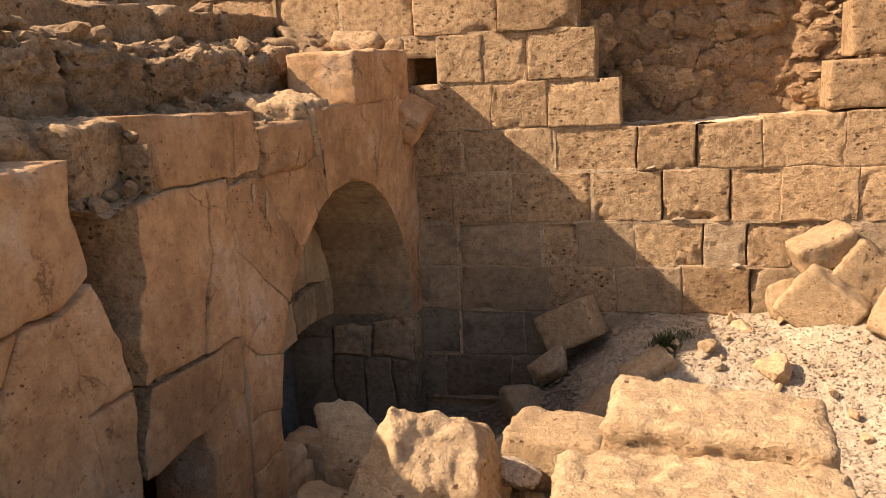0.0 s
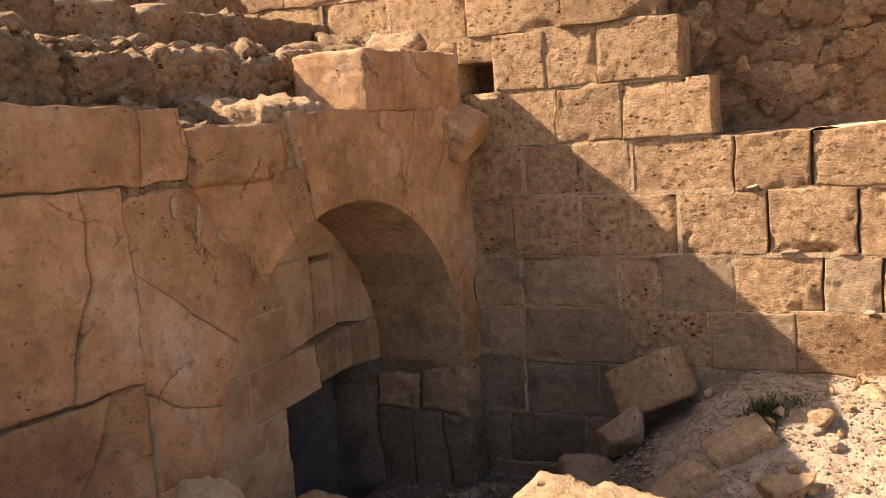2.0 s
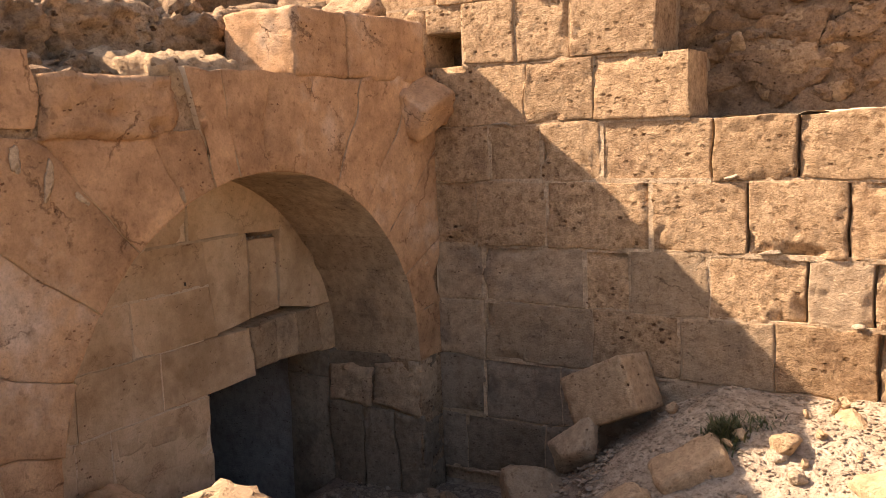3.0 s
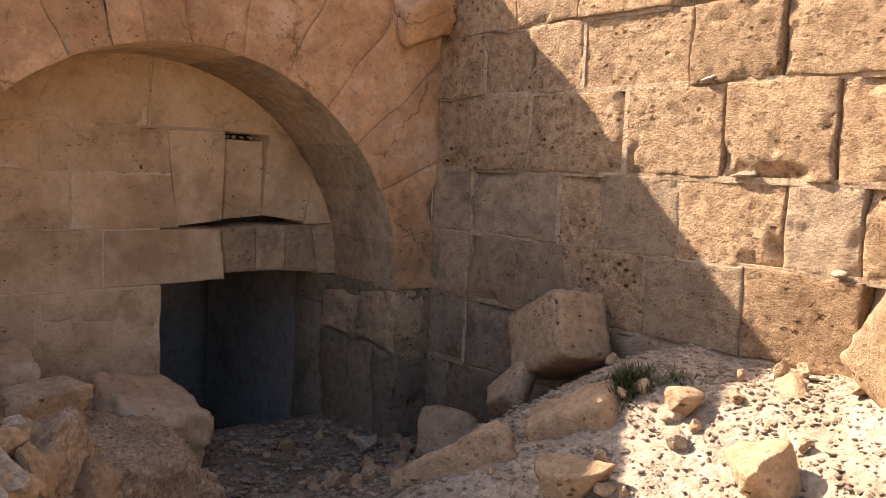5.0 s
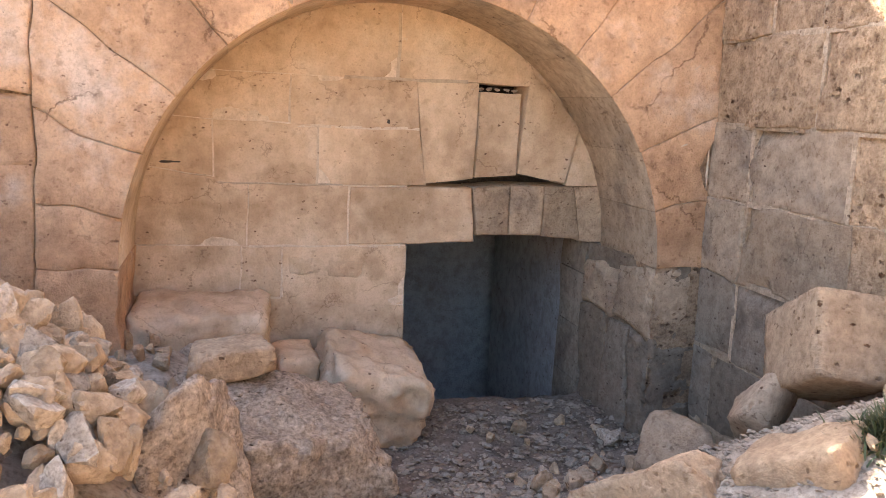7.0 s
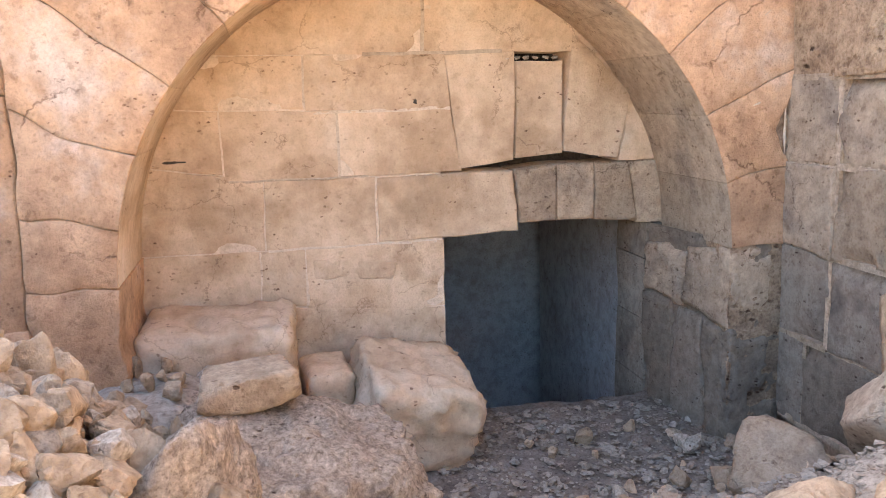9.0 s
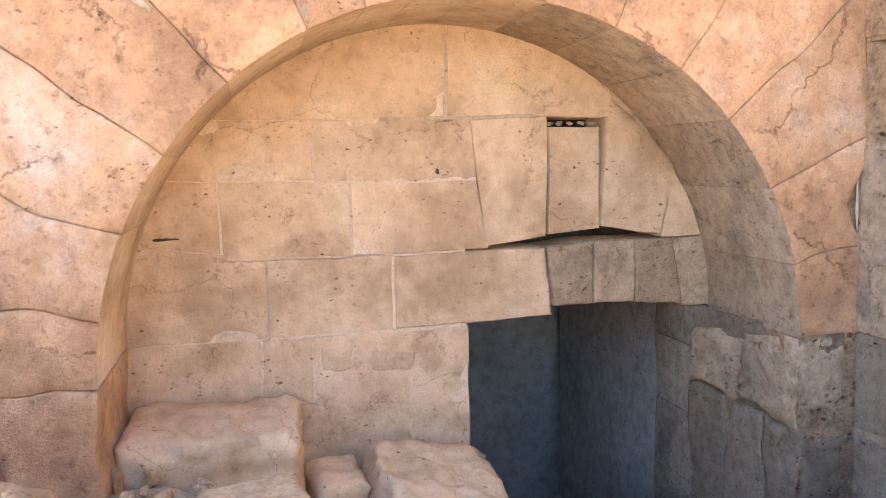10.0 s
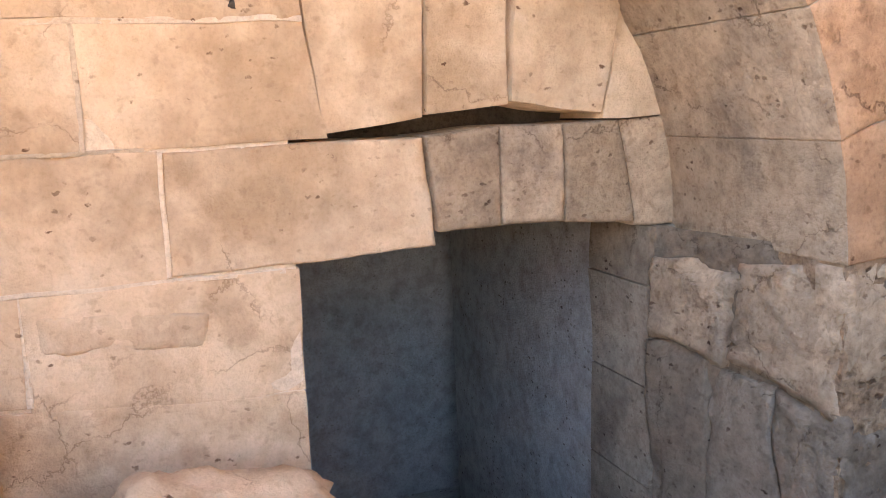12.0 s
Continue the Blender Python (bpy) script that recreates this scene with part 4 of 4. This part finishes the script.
rock("fallen_boulder", (-1.14, 3.42, 1.70), (1.08, 0.80, 1.24), 54, M_ROCK, "tall jagged yellow boulder on the rim", level=6, planes=13, rough=0.085, turn=(0, 0, 30))
rock("fallen_boulder", (-1.60, 3.98, 1.50), (0.55, 0.5, 0.68), 55, M_ROCK, "rough boulder half in shade on the rim", level=5, rough=0.08)
rock("fallen_boulder", (-0.52, 3.05, 1.66), (0.62, 0.45, 0.42), 56, M_ROCK, "broken yellow boulder on the rim", level=5, rough=0.12)
rock("fallen_stone", (-0.72, 3.85, 1.58), (0.45, 0.3, 0.12), 57, M_PALE, "flat pale slab between boulders", turn=(0, 12, 20))
rock("fallen_boulder", (-1.95, 3.4, 1.4), (0.7, 0.7, 0.5), 58, M_ROCK, "shaded boulder beside the wall", sink=0.1)
rock("fallen_boulder", (-1.9, 4.6, 1.15), (0.7, 0.6, 0.5), 59, M_ROCK, "shaded boulder below the wall", sink=0.1)
rock("fallen_boulder", (0.85, 3.3, 1.8), (0.4, 0.4, 0.3), 60, M_PALE, "pale stone at the end of the slab", sink=0.05)
rock("fallen_boulder", (-1.35, 3.1, 1.5), (0.6, 0.5, 0.4), 68, M_ROCK, "low yellow boulder on the rim", sink=0.08)
# heap before the arch
rock("lichen_boulder", (-1.58, 5.88, 0.27), (0.80, 0.96, 0.84), 161, M_LICHEN, "dark pitted boulder with lichen before the arch", level=6, boxy=0.4, rough=0.10, turn=(0, 8, 20))
rock("fallen_boulder", (-1.04, 5.40, 0.56), (0.78, 0.56, 0.90), 162, M_LICHEN, "grey rough boulder in the heap", level=6, planes=14, rough=0.10)
rock("fallen_stone", (-1.82, 5.60, 0.80), (0.30, 0.44, 0.17), 63, M_ROCK, "orange flat broken stone on the heap", rough=0.04, turn=(4, 0, 6), boxy=0.7)
rock("fallen_boulder", (-1.86, 5.50, 0.42), (0.6, 0.5, 0.6), 69, M_LICHEN, "grey stone under the orange one", rough=0.07)
dressed_block("fallen_block", (-3.02, 5.42, 0.56), (0.56, 0.80, 0.50), (0, 6, -4), 64, M_T, "big worn block lying in the niche", rough=0.02, edge=0.06)
dressed_block("fallen_block", (-2.86, 6.38, 0.14), (0.72, 0.62, 0.78), (-14, 10, 4), 65, M_T, "sloping worn block beside the doorway", rough=0.03, edge=0.08)
dressed_block("fallen_block", (-3.0, 5.98, 0.30), (0.4, 0.26, 0.42), (0, 4, 6), 66, M_T, "worn stone between blocks in the niche", edge=0.05)

# loose rubble
rs = random.Random(9)
spots = []
for k in range(330):
    spots.append((rs.gauss(-0.9, 0.42), rs.gauss(4.90, 0.24), 0.05 + 0.15 * rs.random() ** 1.8, rs.choice((M_ROCK, M_ROCK, M_PALE, M_ROCK))))
for k in range(34):
    spots.append((rs.uniform(-2.9, -1.2), rs.uniform(6.9, 8.2), rs.uniform(0.05, 0.13), rs.choice((M_ROCK, M_PALE, M_BLOW))))
for k in range(42):
    spots.append((rs.uniform(-0.6, 2.2), rs.uniform(6.9, 8.3), rs.uniform(0.03, 0.10), rs.choice((M_ROCK, M_PALE, M_PALE))))
for k in range(26):
    spots.append((rs.uniform(-2.0, 0.4), rs.uniform(4.5, 5.3), rs.uniform(0.08, 0.2), M_ROCK))
for k in range(46):
    spots.append((rs.uniform(-2.75, -1.75), rs.uniform(4.75, 5.95), 0.05 + 0.17 * rs.random() ** 1.6, rs.choice((M_ROCK, M_T, M_PALE))))
small_v, small_f = [], []
for k, (x, y, s, m) in enumerate(spots):
    lift = 0.34 * math.exp(-((x + 0.95) ** 2 + (y - 4.95) ** 2) / 0.35) if k < 330 else 0.0
    size, tilt = (s * 1.3, s * rs.uniform(0.9, 1.3), s * rs.uniform(0.7, 1.1)), (rs.uniform(0, 360), rs.uniform(0, 360), 0)
    if s < 0.092:
        pts, fs = rock_points(size, 700 + k, 3, 14, 0.09, 0.0, turn3(*tilt))
        up = ground_height(x, y) - min(p.z for p in pts) - s * 0.12 + lift
        q = len(small_v)
        small_v += [(p.x + x, p.y + y, p.z + up) for p in pts]
        small_f += [tuple(i + q for i in f) for f in fs]
    else:
        rock("rubble_stone", (x, y, 0), size, 700 + k, m, "small broken limestone piece among rubble", "stone", 3, planes=14, rough=0.09, turn=tilt, sink=s * 0.12 - lift, group="loose rubble")
tagged(mesh_object("rubble_chips", small_v, small_f, M_ROCK, smooth=False), "small pale limestone chips among the fallen stones", "rubble", kind="stuff")
pts, fs = rock_points((1.3, 1.0, 1.1), 77, 5, 16, 0.10)
mesh_heap = mesh_object("rubble_heap", pts, fs, M_GROUND)
mesh_heap.location = (-0.95, 4.9, 0.62)
tagged(mesh_heap, "heap of earth and crushed limestone before the arch", "rubble heap", kind="stuff")

# gravel on the dust
gverts, gfaces = [], []
protos = [rock_points((1, 1, 0.8), 900 + k, 1, 7, 0.1) for k in range(6)]
rg = random.Random(21)
for k in range(30000):
    if k < 21000:
        x, y = rg.uniform(-1.0, 2.4), rg.uniform(6.3, 8.45)
    elif k < 26000:
        x, y = rg.uniform(-3.2, -0.8), rg.uniform(5.6, 8.4)
    else:
        x, y = rg.uniform(-2.4, 2.5), rg.uniform(2.5, 6.5)
    s = 0.006 + 0.036 * rg.random() ** 5
    in_pit = 21000 <= k < 26000
    if in_pit:
        s = 0.014 + 0.05 * rg.random() ** 3
    p, f = protos[k % 6]
    a = rg.uniform(0, 6.28)
    ca, sa = math.cos(a) * s, math.sin(a) * s
    z = ground_height(x, y) + s * 0.15 + (0.018 if in_pit else 0.0)
    q = len(gverts)
    gverts += [(x + v.x * ca - v.y * sa, y + v.x * sa + v.y * ca, z + v.z * s * 0.6) for v in p]
    gfaces += [tuple(i + q for i in t) for t in f]
tagged(mesh_object("gravel", gverts, gfaces, M_GROUND, smooth=False), "scattered pale limestone gravel and chips on dust", "gravel", kind="stuff")

# tuft of grass under the tilted block
tv, tf = [], []
rw = random.Random(31)
for k in range(800):
    far = k % 9 == 0
    cx, cy = (-0.07, 7.78) if not far else (0.10, 7.92)
    x, y = rw.gauss(cx, 0.05), rw.gauss(cy, 0.05)
    z = ground_height(x, y) - 0.01
    h, w = rw.uniform(0.03, 0.095) * (0.6 if far else 1), 0.006
    a, lean = rw.uniform(0, 6.28), rw.uniform(0.02, 0.10)
    dx, dy = math.cos(a), math.sin(a)
    q = len(tv)
    tv += [(x - dy * w, y + dx * w, z), (x + dy * w, y - dx * w, z), (x + dx * lean * 0.4 + dy * w * 0.8, y + dy * lean * 0.4 - dx * w * 0.8, z + h * 0.6), (x + dx * lean * 0.4 - dy * w * 0.8, y + dy * lean * 0.4 + dx * w * 0.8, z + h * 0.6), (x + dx * lean, y + dy * lean, z + h)]
    tf += [(q, q + 1, q + 2, q + 3), (q + 3, q + 2, q + 4)]
tagged(mesh_object("grass_tuft", tv, tf, M_LEAF), "tuft of dry green grass at the foot of a block", "grass", kind="stuff")
